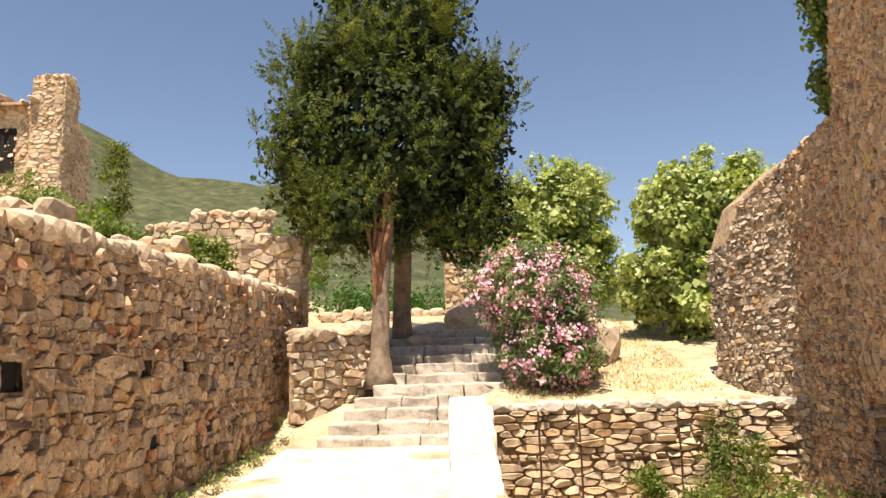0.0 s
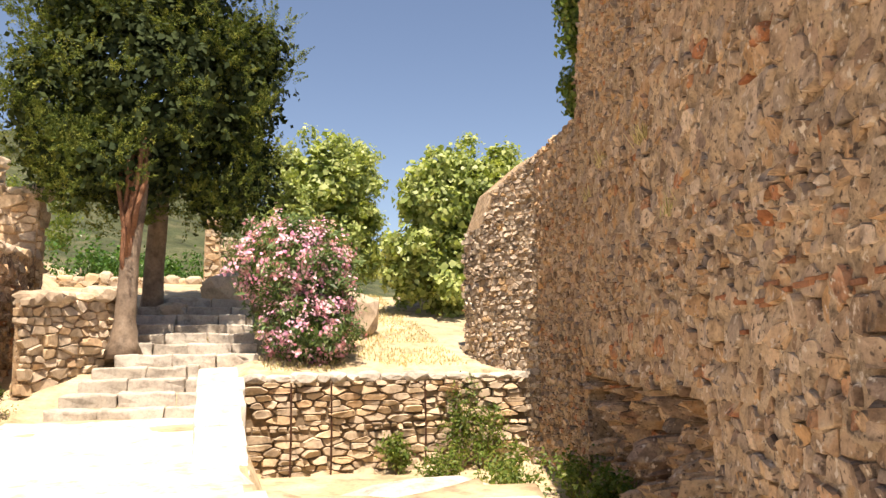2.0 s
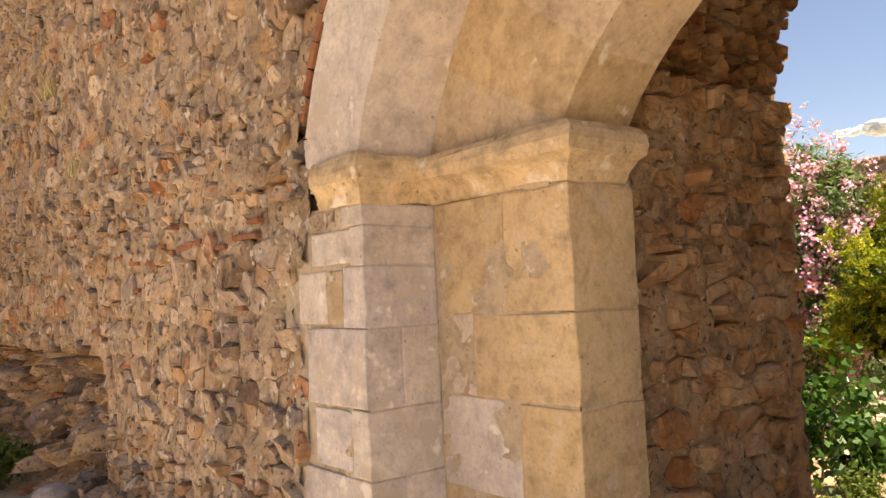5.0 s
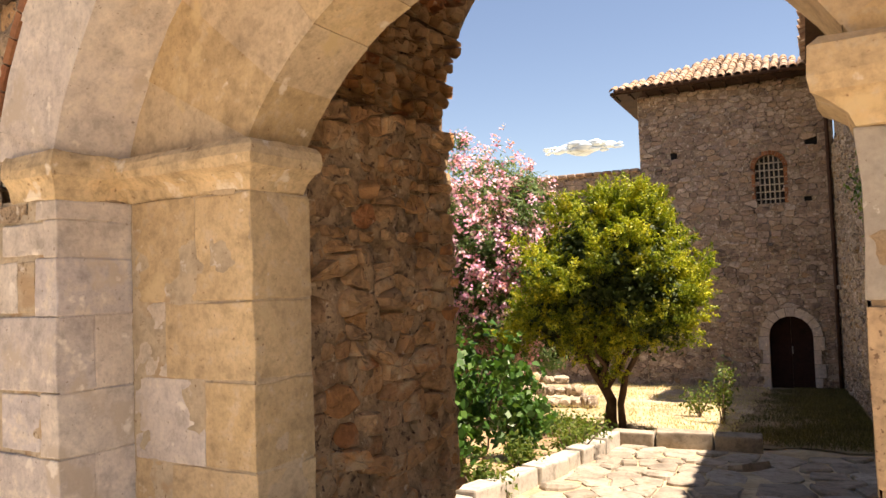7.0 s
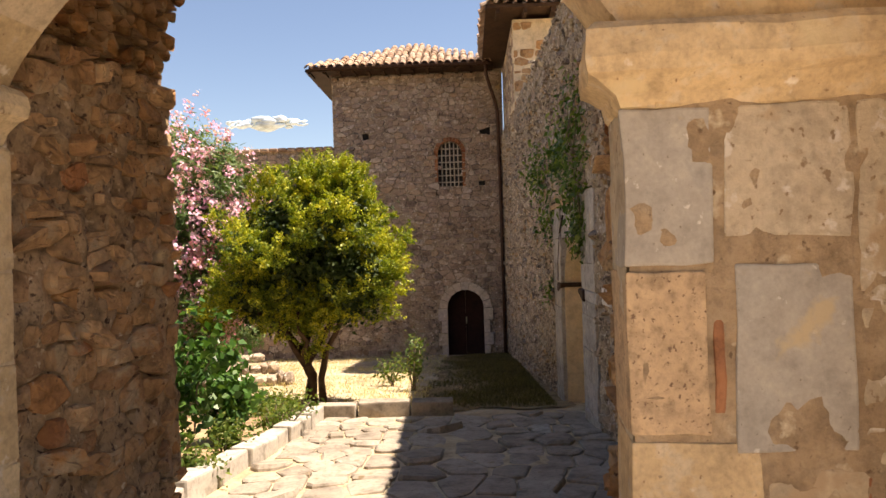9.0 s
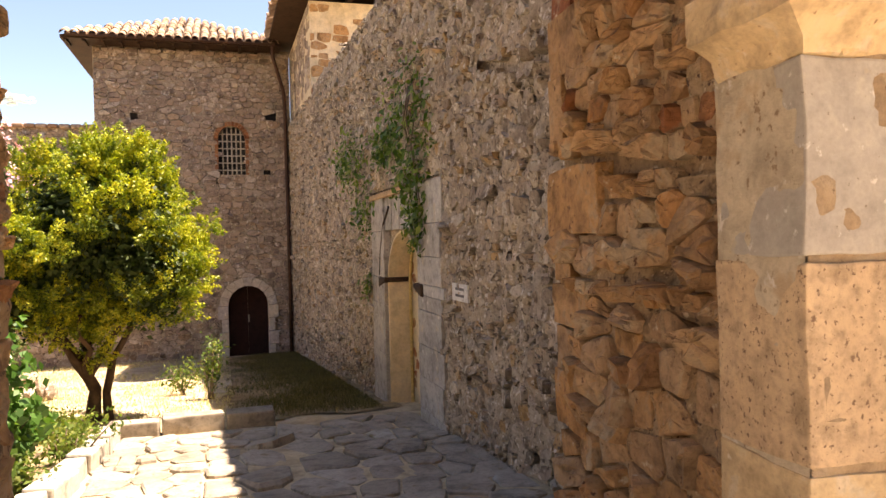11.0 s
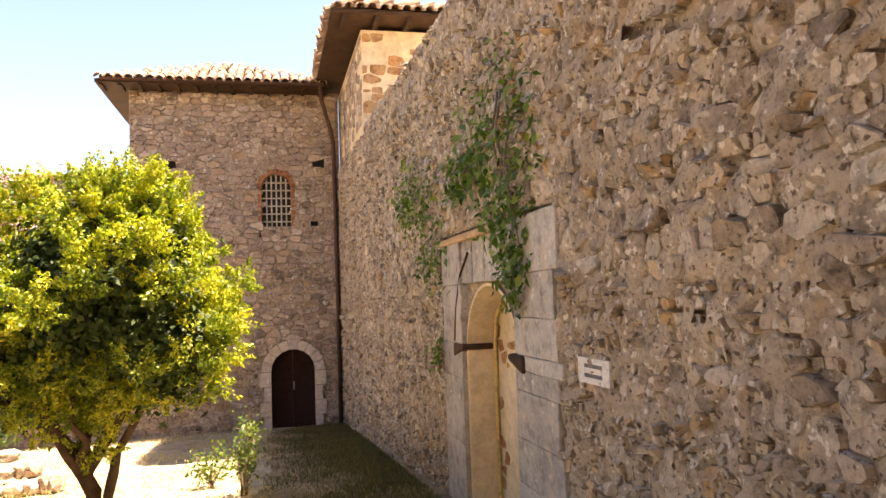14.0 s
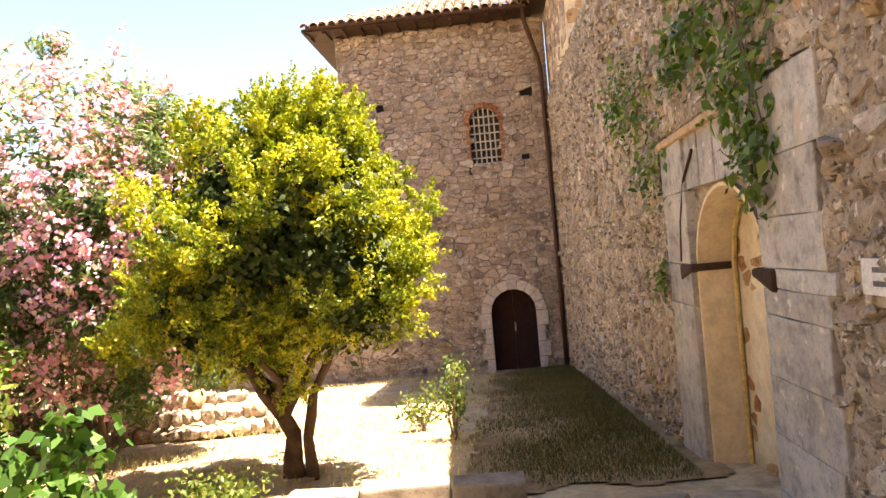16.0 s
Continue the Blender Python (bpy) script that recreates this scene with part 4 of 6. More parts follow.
pierced(bm, front_at, -1.75, 3.1, -2.4, 3.2, -1.05, -0.01, door_arc, 0.048, 0.6)
pierced(bm, front_at, -1.75, 3.1, 3.202, 6.5, -0.56, 0.13, win_arc, 0.048, 0.6)
part("front_wall", bm, m_grey_mortar, far_house)
bm = bmesh.new()
box(bm, (FX + 0.602, 2.6, -2.4), (FX + 7, 3.098, 6.5))
box(bm, (FX + 0.7, -1.75, -2.4), (FX + 0.9, 3.1, 6.5))
part("side_wall", bm, m_grey_mortar, far_house)


def tile_mesh(length, r0, r1, material, name="tile"):
    vs, fs = [], []
    for x, r in ((0.0, r0), (length, r1)):
        for rr in (r, r - 0.018):
            for k in range(6):
                a = math.pi * k / 5
                vs.append((x, rr * math.cos(a), rr * math.sin(a)))
    for k in range(5):
        fs += [(k, k + 1, 13 + k, 12 + k), (6 + k, 18 + k, 19 + k, 7 + k), (k, 6 + k, 7 + k, k + 1)]
    me = bpy.data.meshes.new(name)
    me.from_pydata(vs, [], fs)
    me.materials.append(material)
    me.update()
    return me


TILE = tile_mesh(0.46, 0.105, 0.085, m_tile)


def tile_slope(parent, a, b, ridge_a, ridge_b, seed, step=0.215, run=0.36):
    """Barrel tiles over a roof slope from the eave a-b up to the ridge."""
    rng = random.Random(seed)
    a, b, ra, rb = Vector(a), Vector(b), Vector(ridge_a), Vector(ridge_b)
    along = (b - a).normalized()
    mid = (ra + rb) / 2 - a
    up = (mid - along * mid.dot(along))
    rise = up.length
    up.normalize()
    n = up.cross(along)
    if n.z < 0:
        n = -n
    m0 = Matrix(((*up, 0), (*n.cross(up), 0), (*n, 0), (0, 0, 0, 1))).transposed()
    length = (b - a).length
    ta, tb = (ra - a).dot(along), (rb - a).dot(along)
    r = -0.1
    while r < rise - 0.1:
        f = max(r, 0) / rise
        lo, hi = ta * f, length + (tb - length) * f
        x = step / 2
        while x < length:
            if lo - 0.05 < x < hi + 0.05:
                ob = new("tile", TILE)
                ob.parent = parent
                m = m0.copy()
                m.translation = a + along * (x + rng.uniform(-0.012, 0.012)) + up * (r + rng.uniform(-0.03, 0.03)) + n * (0.03 + rng.uniform(0, 0.015))
                ob.matrix_basis = m @ Matrix.Rotation(rng.gauss(0, 0.03), 4, "Z")
            x += step
        r += run


def hip_roof(parent, corners, apex, seed, slopes):
    bm = bmesh.new()
    lo = [bm.verts.new(Vector(p)) for p in corners]
    un = [bm.verts.new(Vector(p) - Vector((0, 0, 0.07))) for p in corners]
    ap = [bm.verts.new(Vector(p)) for p in apex]
    k = len(apex) - 1
    for i, f in enumerate(((lo[0], lo[1], ap[0]), (lo[1], lo[2], ap[k], ap[0]) if k else (lo[1], lo[2], ap[0]), (lo[2], lo[3], ap[k]), (lo[3], lo[0], ap[0], ap[k]) if k else (lo[3], lo[0], ap[0]))):
        bm.faces.new(f)
    bm.faces.new(un[::-1])
    for i in range(4):
        j = (i + 1) % 4
        bm.faces.new((un[i], un[j], lo[j], lo[i]))
    part("roof", bm, m_eave, parent, "roof boarding and dark timber eaves")
    for s in slopes:
        tile_slope(parent, *s, seed)


ez = 6.52
hip_roof(far_house, [(FX - 0.6, 3.72, ez), (FX - 0.6, -1.5, ez), (FX + 7, -1.5, ez), (FX + 7, 3.72, ez)], [(FX + 2.7, 0.75, ez + 1.4), (FX + 5, 0.75, ez + 1.4)], 1,
         [((FX - 0.6, 3.72, ez), (FX - 0.6, -1.5, ez), (FX + 2.7, 0.75, ez + 1.4), (FX + 2.7, 0.75, ez + 1.4))])
# Eave boards and rafters.
for k in range(13):
    bm = bmesh.new()
    y = -1.3 + k * 0.41
    box(bm, (FX - 0.55, y - 0.04, 6.40), (FX + 0.1, y + 0.04, 6.505), 0.006)
    part("rafter", bm, m_eave, far_house)
bm = bmesh.new()
tube(bm, [(FX - 0.64, 3.6, 6.54), (FX - 0.64, -1.35, 6.52)], [0.055, 0.055], 8)
part("gutter", bm, m_pipe, far_house, "brown metal gutter along the eave")
bm = bmesh.new()
tube(bm, [(FX - 0.62, -1.28, 6.5), (FX - 0.5, -1.3, 6.2), (FX - 0.12, -1.55, 5.5), (FX - 0.09, -1.6, 5.2), (FX - 0.09, -1.62, 2.0), (FX - 0.09, -1.62, -1.66)], [0.05] * 6, 8)
part("downpipe", bm, m_pipe, far_house, "brown metal rainwater pipe", smooth=True)
bm = bmesh.new()
box(bm, (FX + 0.42, -1.06, -1.68), (FX + 0.48, -0.53, 0.3))
dl = part("door_leaf", bm, m_shade, far_house, "dark brown timber door leaf")
bm = bmesh.new()
box(bm, (FX + 0.42, -0.525, -1.68), (FX + 0.48, 0.0, 0.3))
part("door_leaf", bm, m_shade, far_house, "dark brown timber door leaf")
bm = bmesh.new()
box(bm, (FX + 0.38, -0.56, -0.75), (FX + 0.419, -0.53, -0.55), 0.004)
part("handle", bm, m_iron, dl, "pale metal handle")
bm = bmesh.new()
box(bm, (FX - 0.12, -1.15, -1.78), (FX + 0.3, 0.1, -1.66), 0.02)
part("threshold", bm, m_slab, far_house, "pale stone threshold")
# Arch stones and jambs of the door.
for k in range(9):
    a, b = math.pi * k / 9 + 0.01, math.pi * (k + 1) / 9 - 0.01
    bm = bmesh.new()
    ring = []
    for x in (FX - 0.06, FX + 0.2):
        ring.append([bm.verts.new((x, -0.53 + r * math.cos(t), -0.26 + r * math.sin(t))) for r, t in ((0.515, a), (0.515, b), (0.74, b), (0.74, a))])
    bm.faces.new(ring[0])
    bm.faces.new(ring[1][::-1])
    for i in range(4):
        j = (i + 1) % 4
        bm.faces.new((ring[0][i], ring[1][i], ring[1][j], ring[0][j]))
    part("voussoir", bm, m_ashlar, far_house)
for side in (-1, 1):
    for k in range(4):
        bm = bmesh.new()
        w = 0.17 + 0.09 * (k % 2)
        y0 = -0.53 + side * 0.515
        box(bm, (FX - 0.057, min(y0, y0 + side * w), -1.66 + k * 0.35), (FX + 0.2, max(y0, y0 + side * w), -1.32 + k * 0.35), 0.012)
        part("jamb_stone", bm, m_ashlar, far_house)
# The barred window.
bm = bmesh.new()
box(bm, (FX + 0.3, -0.58, 3.2), (FX + 0.33, 0.15, 4.5))
wd = part("window", bm, m_glass, far_house, "dark dusty arched window behind pale iron bars")
for k in range(14):
    a, b = math.pi * k / 14, math.pi * (k + 1) / 14 - 0.03
    bm = bmesh.new()
    ring = []
    for x in (FX - 0.012, FX + 0.15):
        ring.append([bm.verts.new((x, -0.215 + r * math.cos(t), 4.14 + r * math.sin(t))) for r, t in ((0.34, a), (0.34, b), (0.45, b), (0.45, a))])
    bm.faces.new(ring[0])
    for i in range(4):
        j = (i + 1) % 4
        bm.faces.new((ring[0][i], ring[1][i], ring[1][j], ring[0][j]))
    part("brick", bm, m_brick, wd)
for side in (-1, 1):
    for k in range(7):
        bm = bmesh.new()
        y0 = -0.215 + side * 0.345
        box(bm, (FX - 0.01, min(y0, y0 + side * 0.09), 3.2 + k * 0.134), (FX + 0.15, max(y0, y0 + side * 0.09), 3.32 + k * 0.134), 0.008)
        part("brick", bm, m_brick, wd)
for k in range(5):
    bm = bmesh.new()
    y = -0.215 + (k - 2) * 0.115
    top = 4.14 + math.sqrt(max(0.0, 0.34 ** 2 - (y + 0.215) ** 2))
    tube(bm, [(FX + 0.1, y, 3.205), (FX + 0.1, y, top)], [0.019, 0.019], 6)
    part("bar", bm, m_iron, wd)
for k in range(6):
    bm = bmesh.new()
    z = 3.32 + k * 0.19
    half = 0.34 if z < 4.14 else math.sqrt(max(0.02, 0.34 ** 2 - (z - 4.14) ** 2))
    tube(bm, [(FX + 0.085, -0.215 - half, z), (FX + 0.085, -0.215 + half, z)], [0.019, 0.019], 6)
    part("bar", bm, m_iron, wd)
# Black panels paint the shade inside the house wall's beam holes.
HOUSE_HOLES = ((-1.23, 4.75, 0.2), (2.15, 4.68, 0.15), (-1.1, 3.25, 0.1), (0.2, 3.05, 0.12))
for y, z, w in HOUSE_HOLES:
    bm = bmesh.new()
    box(bm, (FX + 0.036, y - w * 0.9, z - w * 0.75), (FX + 0.06, y + w * 0.9, z + w * 0.7), 0.005)
    part("putlog_hole", bm, m_hole_shade, far_house, "black panel painting the shade inside a beam hole")

tower = thing("side_tower", "ochre rubble tower with a tiled roof and wide eaves", "house")
bm = bmesh.new()
box(bm, (16.75, -7.0, -1.5), (21.7, -1.80, 6.5))
part("wall", bm, m_plaster, tower, "ochre rubble and plaster wall")
tz = 6.68
hip_roof(tower, [(16.2, -1.2, tz), (16.2, -7.6, tz), (22.3, -7.6, tz), (22.3, -1.2, tz)], [(19.2, -4.4, tz + 1.2)], 2,
         [((16.2, -1.2, tz), (16.2, -7.6, tz), (19.2, -4.4, tz + 1.2), (19.2, -4.4, tz + 1.2)), ((22.3, -1.2, tz), (16.2, -1.2, tz), (19.2, -4.4, tz + 1.2), (19.2, -4.4, tz + 1.2))])
for k in range(9):
    bm = bmesh.new()
    box(bm, (16.25, -1.5 - k * 0.6, 6.5), (16.9, -1.42 - k * 0.6, 6.605))
    part("rafter", bm, m_eave, tower)

# A wall closing the courtyard to the north, and one behind the planting.
wall_north = thing("wall_north", "old rubble boundary wall with a tiled coping", "wall", kind="structure")
slab("masonry", [(FX, 3.102, -2.2), (FX + 0.01, 9.5, -2.2), (FX + 0.01, 9.5, 4.35), (FX, 3.102, 4.35)], (0.6, 0, 0), m_grey_mortar, wall_north)
slab("masonry", [(FX, 9.5, -2.2), (3.9, 9.5, -1.0), (3.9, 9.5, 1.6), (FX, 9.5, 2.0)], (0, 0.5, 0), m_grey_mortar, wall_north)
bm = bmesh.new()
for k in range(24):
    box(bm, (FX - 0.12, 3.12 + k * 0.262, 4.34), (FX + 0.72, 3.36 + k * 0.262, 4.44), 0.03)
part("coping", bm, m_tile, wall_north, "weathered tile coping")

# ---- outside walls ----
wall_left = thing("wall_left", "long rubble retaining wall with square putlog holes", "wall", kind="structure")
left_face = [out(-2.95, 1.0, -0.3), out(-2.62, 14.5, -0.3), out(-2.68, 14.5, 3.05), out(-3.02, 1.0, 2.4)]
slab("masonry", left_face[::-1], -SIDE * 0.7, m_mortar, wall_left, back=0.048)
wall_terrace = thing("wall_terrace", "sunlit dry-stone retaining wall below a dry terrace", "wall", kind="structure")
slab("masonry", [out(0.66, 11.5, -0.7), out(5.3, 11.5, -0.7), out(5.3, 11.5, 1.0), out(0.66, 11.5, 1.0)], FWD * 0.45, m_joint_and_shade, wall_terrace)
wall_low = thing("wall_low", "low tumbled rubble wall beside the steps", "wall", kind="structure")
low_left = [out(-2.4, 11.7, 0.2), out(-1.27, 13.15, 0.2), out(-1.3, 13.18, 2.36), out(-2.43, 11.75, 2.15)]
slab("masonry", [p for p in low_left], FWD * 0.6, m_mortar, wall_low)


def cap_stones(parent, a, b, material, seed, size=0.3, high=0.14, deep=0.45, name="coping_stone", inward=None):
    """A ragged row of boulders along the top of a wall."""
    rng = random.Random(seed)
    a, b = Vector(a), Vector(b)
    d = (b - a).normalized()
    x = 0.0
    while x < (b - a).length:
        w = size * rng.uniform(0.6, 1.5)
        h = high * rng.uniform(0.7, 1.6)
        ob = new(name, boulder_mesh(rng.randrange(6), material, name))
        ob.parent = parent
        m = Matrix.Translation(a + d * (x + w / 2) + (inward or Vector()) * (deep * rng.uniform(0.3, 0.5)) + Vector((0, 0, h * 0.25)))
        ob.matrix_basis = m @ Matrix.Rotation(math.atan2(d.y, d.x) + rng.gauss(0, 0.12), 4, "Z") @ Matrix.Diagonal((w * 0.56, deep * rng.uniform(0.4, 0.6), h, 1))
        x += w * 0.93


BOULDERS = {}


def boulder_mesh(k, material, name):
    key = (k, material.name, name)
    if key not in BOULDERS:
        bm = bmesh.new()
        bmesh.ops.create_icosphere(bm, subdivisions=2, radius=1.0)
        for v in bm.verts:
            c = v.co
            p = 3.2
            c *= 1.0 / (abs(c.x) ** p + abs(c.y) ** p + abs(c.z) ** p) ** (1 / p)
            c += 0.22 * noise.noise_vector(c * 1.1 + Vector((k * 7.3, 0, 0)))
        me = bpy.data.meshes.new(name)
        bm.to_mesh(me)
        bm.free()
        me.materials.append(material)
        BOULDERS[key] = me
    return BOULDERS[key]


def rock(label, place, size, turn, k, material, group="", category="rock"):
    ob = tagged(new("rock", boulder_mesh(k, material, "rock")), label, category, group)
    ob.matrix_basis = Matrix.Translation(place) @ Matrix.Rotation(turn, 4, "Z") @ Matrix.Diagonal((*size, 1))
    return ob


cap_stones(wall_left, out(-3.0, 1.0, 2.42), out(-2.7, 14.2, 3.05), m_dry, 11, 0.24, 0.09, 0.45, inward=-SIDE)
cap_stones(wall_terrace, out(0.66, 11.48, 1.02), out(5.2, 11.48, 1.02), m_slab, 12, 0.34, 0.06, 0.42, inward=FWD)
for side in (1.35, 1.95, 3.42):
    bm = bmesh.new()
    tube(bm, [out(side, 11.41, -0.6), out(side + 0.01, 11.405, 0.2), out(side, 11.41, 0.98)], [0.016] * 3, 6)
    part("rod", bm, m_pipe, wall_terrace, "rusty upright iron rod")
cap_stones(wall_low, out(-2.43, 11.75, 2.17), out(-1.3, 13.18, 2.38), m_dry, 13, 0.3, 0.1, 0.45, inward=FWD)

# The steps: long worn slabs, each a thing of its own.
sr = random.Random(9)
for k in range(11):
    d = 11.0 + k * 0.42 + (0.25 if k > 5 else 0)
    z = 0.70 + k * 0.178
    l, r = (-1.88 + k * 0.13, 0.05) if k < 4 else (-1.3 + 0.02 * k, 0.95)
    step = thing("step", "worn pale stone step of the stairway", "step", out(0, d, 0), group="steps of the path")
    s = l
    while s < r - 0.1:
        w = min(sr.uniform(0.45, 0.9), r - s)
        bm = bmesh.new()
        box(bm, (s + 0.008, -0.02 + sr.uniform(-0.03, 0.03), z - 0.34), (s + w - 0.008, 0.56, z + sr.uniform(-0.015, 0.015)), 0.025)
        bmesh.ops.subdivide_edges(bm, edges=[e for e in bm.edges if e.calc_length() > 0.25], cuts=2, use_grid_fill=True)
        roughen(bm, 0.035, 3.5, k + s)
        roughen(bm, 0.015, 11, k + s)
        ob = part("slab", bm, m_slab, step)
        ob.matrix_basis = Matrix.Rotation(radians(15), 4, "Z")
        s += w
# The white parapet running down beside them.
parapet = thing("wall_parapet", "low whitewashed stone parapet beside the steps", "wall", kind="structure")
pr = random.Random(15)
a = 7.5
while a < 11.4:
    w = pr.uniform(0.5, 0.8)
    bm = bmesh.new()
    zt = 0.34 + (a - 7.6) * 0.205
    box(bm, (0.02, a, -0.6), (0.6 + pr.uniform(-0.04, 0.06), a + w - 0.01, zt), 0.03)
    for v in bm.verts:
        if v.co.z > 0:
            v.co.z += (v.co.y - a) * 0.205
    bmesh.ops.subdivide_edges(bm, edges=[e for e in bm.edges if e.calc_length() > 0.3], cuts=2, use_grid_fill=True)
    roughen(bm, 0.025, 3.0, a)
    ob = part("block", bm, m_path, parapet)
    ob.matrix_basis = Matrix.Rotation(radians(15), 4, "Z")
    a += w


# ---- the walled-up doorway ----
nr = random.Random(21)
for x0, x1, zs in ((7.62, 8.645, (-0.95, -0.45, -0.1, 0.25, 0.62, 0.78, 0.9, 1.2, 1.55, 2.0)), (10.195, 11.0, (-0.95, -0.1, 0.55, 0.9, 1.5, 2.0))):
    for za, zb in zip(zs, zs[1:]):
        bm = bmesh.new()
        lo, hi = court(x0 + nr.uniform(0, 0.16) * (x1 < 9), za + 0.001, -0.3), court(x1 + 0, zb - 0.001, 0.02 + nr.uniform(0, 0.006))
        box(bm, lo, hi, 0.012)
        bmesh.ops.subdivide_edges(bm, edges=[e for e in bm.edges if e.calc_length() > 0.15], cuts=3, use_grid_fill=True)
        roughen(bm, 0.008, 7.0, za)
        part("frame_block", bm, m_marble, wall_court, "grey weathered marble door frame block")
for k in range(4):
    bm = bmesh.new()
    box(bm, court(8.64 + k * 0.39, 1.51, -0.3), court(9.026 + k * 0.39, 1.98, 0.012), 0.008)
    part("lintel_block", bm, m_marble, wall_court, "pale marble lintel block")
bm = bmesh.new()
box(bm, court(9.0, 1.93, -0.1), court(11.05, 2.0, 0.045), 0.015)
roughen(bm, 0.008, 5)
part("hood_moulding", bm, m_porous, wall_court, "stained brown hood moulding")
for x0, x1 in ((8.4, 8.76), (10.12, 10.5)):
    bm = bmesh.new()
    box(bm, court(x0, 0.76, -0.3), court(x1, 0.9, 0.05), 0.03)
    for v in bm.verts:
        if v.co.z < 0.8 and (v.co.x > 8.6 if x0 < 9 else v.co.x < 10.3):
            v.co.z += 0.08
    part("corbel", bm, m_eave, wall_court, "dark carved corbel of the door arch")
bm = bmesh.new()
tube(bm, [court(10.48, 0.92, 0.03), court(10.4, 1.25, 0.03), court(10.2, 1.6, 0.03), court(9.9, 1.8, 0.03)], [0.013] * 4, 6)
part("arch_moulding", bm, m_eave, wall_court, "thin dark brown arch moulding")
# Yellow tube added to paint the sunlit rim of the door's inner arch.
bm = bmesh.new()
tube(bm, [court(10.13, -0.85, -0.29), court(10.13, 0.0, -0.29), court(10.12, 0.9, -0.29), court(10.02, 1.17, -0.285), court(9.83, 1.35, -0.285), court(9.6, 1.43, -0.285)], [0.022] * 6, 6)
tagged(part("cable", bm, m_lit_rim), "pale yellow tube painting the sunlit inner rim of the blocked doorway", "cable")
sign = thing("sign", "small white enamel sign with two lines on the wall", "sign")
bm = bmesh.new()
box(bm, court(6.92, 0.81, 0.02), court(7.38, 0.97, 0.036), 0.004)
part("plate", bm, m_white, sign)
for z in (0.85, 0.91):
    bm = bmesh.new()
    box(bm, court(7.02, z, 0.0365), court(7.28, z + 0.024, 0.039))
    part("line_of_writing", bm, m_text, sign)
# A dark strip paints the shade of an open joint; none is cut.
bm = bmesh.new()
for k in range(13):
    x = 5.0 + k * 0.2
    z = 0.2 - 0.04 * math.sin(k * 0.5) - 0.01 * k
    box(bm, court(x, z, -0.05), court(x + 0.22, z + 0.03 + 0.02 * noise.noise((k, 0, 0)), 0.03), 0.008)
roughen(bm, 0.015, 7)
part("open_joint_shade", bm, m_joint_and_shade, wall_court, "dark strip painting the shade of a long open joint at the wall's foot")
# Shallow recesses backed with black panels, the holes' shade painted on.
COURT_HOLES = ((6.0, 1.27, 0.06), (16.8, 2.25, 0.16), (5.0, 3.05, 0.22), (13.5, 3.4, 0.1), (7.0, 0.1, 0.09))
for x, z, w in COURT_HOLES:
    bm = bmesh.new()
    box(bm, court(x - w / 2 - 0.04, z - w / 2 - 0.04, -0.06), court(x + w / 2 + 0.04, z + w / 2 + 0.04, -0.042), 0.005)
    roughen(bm, 0.02, 8, x)
    part("putlog_hole", bm, m_hole_shade, wall_court, "black panel painting the shade inside a beam hole")

# ---- courtyard kerb and planting ----
def kerb(a, b, seed, high=0.17, wide=0.2, material=m_slab):
    rng = random.Random(seed)
    a, b = Vector(a), Vector(b)
    d, x = (b - a).normalized(), 0.0
    while x < (b - a).length - 0.1:
        w = rng.uniform(0.5, 0.85)
        p = a + d * x
        bm = bmesh.new()
        box(bm, (0, -wide / 2, -0.12), (w - 0.02, wide / 2, high + rng.uniform(-0.02, 0.02)), 0.02)
        roughen(bm, 0.02, 4, x)
        ob = tagged(part("kerb_stone", bm, material), "long pale kerb stone edging the planting bed", "kerb", "kerb stones of the bed")
        ob.matrix_basis = Matrix.Translation((p.x, p.y, -0.08 * (p.x - 1))) @ Matrix.Rotation(math.atan2(d.y, d.x) + rng.gauss(0, 0.02), 4, "Z") @ Matrix.Rotation(0.08 * d.x, 4, "Y")
        x += w


kerb((3.95, 1.46, 0), (9.0, 1.24, 0), 31)
# The far run takes the darker stone, its face's shade put into colour.
kerb((9.25, 1.3, 0), (9.3, -0.45, 0), 32, 0.19, 0.26, m_flag)


def P(side, ahead, z):
    return tuple(out(side, ahead, z))


def knobs(lobes, count, size, seed, flat=0.85):
    """Small lobes over the outsides of large ones, for an uneven crown."""
    rng = np.random.default_rng(seed)
    p, _ = clumps(lobes, count, 0.02, 1, seed, 0.82)
    return [(tuple(q), (s, s, s * flat)) for q, s in zip(p, rng.uniform(size[0], size[1], len(p)))]


def limb(a, b, r0, r1, seed, bend=0.12, n=5):
    rng = random.Random(seed)
    a, b = Vector(a), Vector(b)
    pts, rad = [], []
    for k in range(n):
        t = k / (n - 1)
        off = Vector((rng.uniform(-1, 1), rng.uniform(-1, 1), rng.uniform(-0.3, 0.3))) * bend * (b - a).length * math.sin(t * math.pi)
        pts.append(a.lerp(b, t) + off)
        rad.append(r0 + (r1 - r0) * t)
    return pts, rad


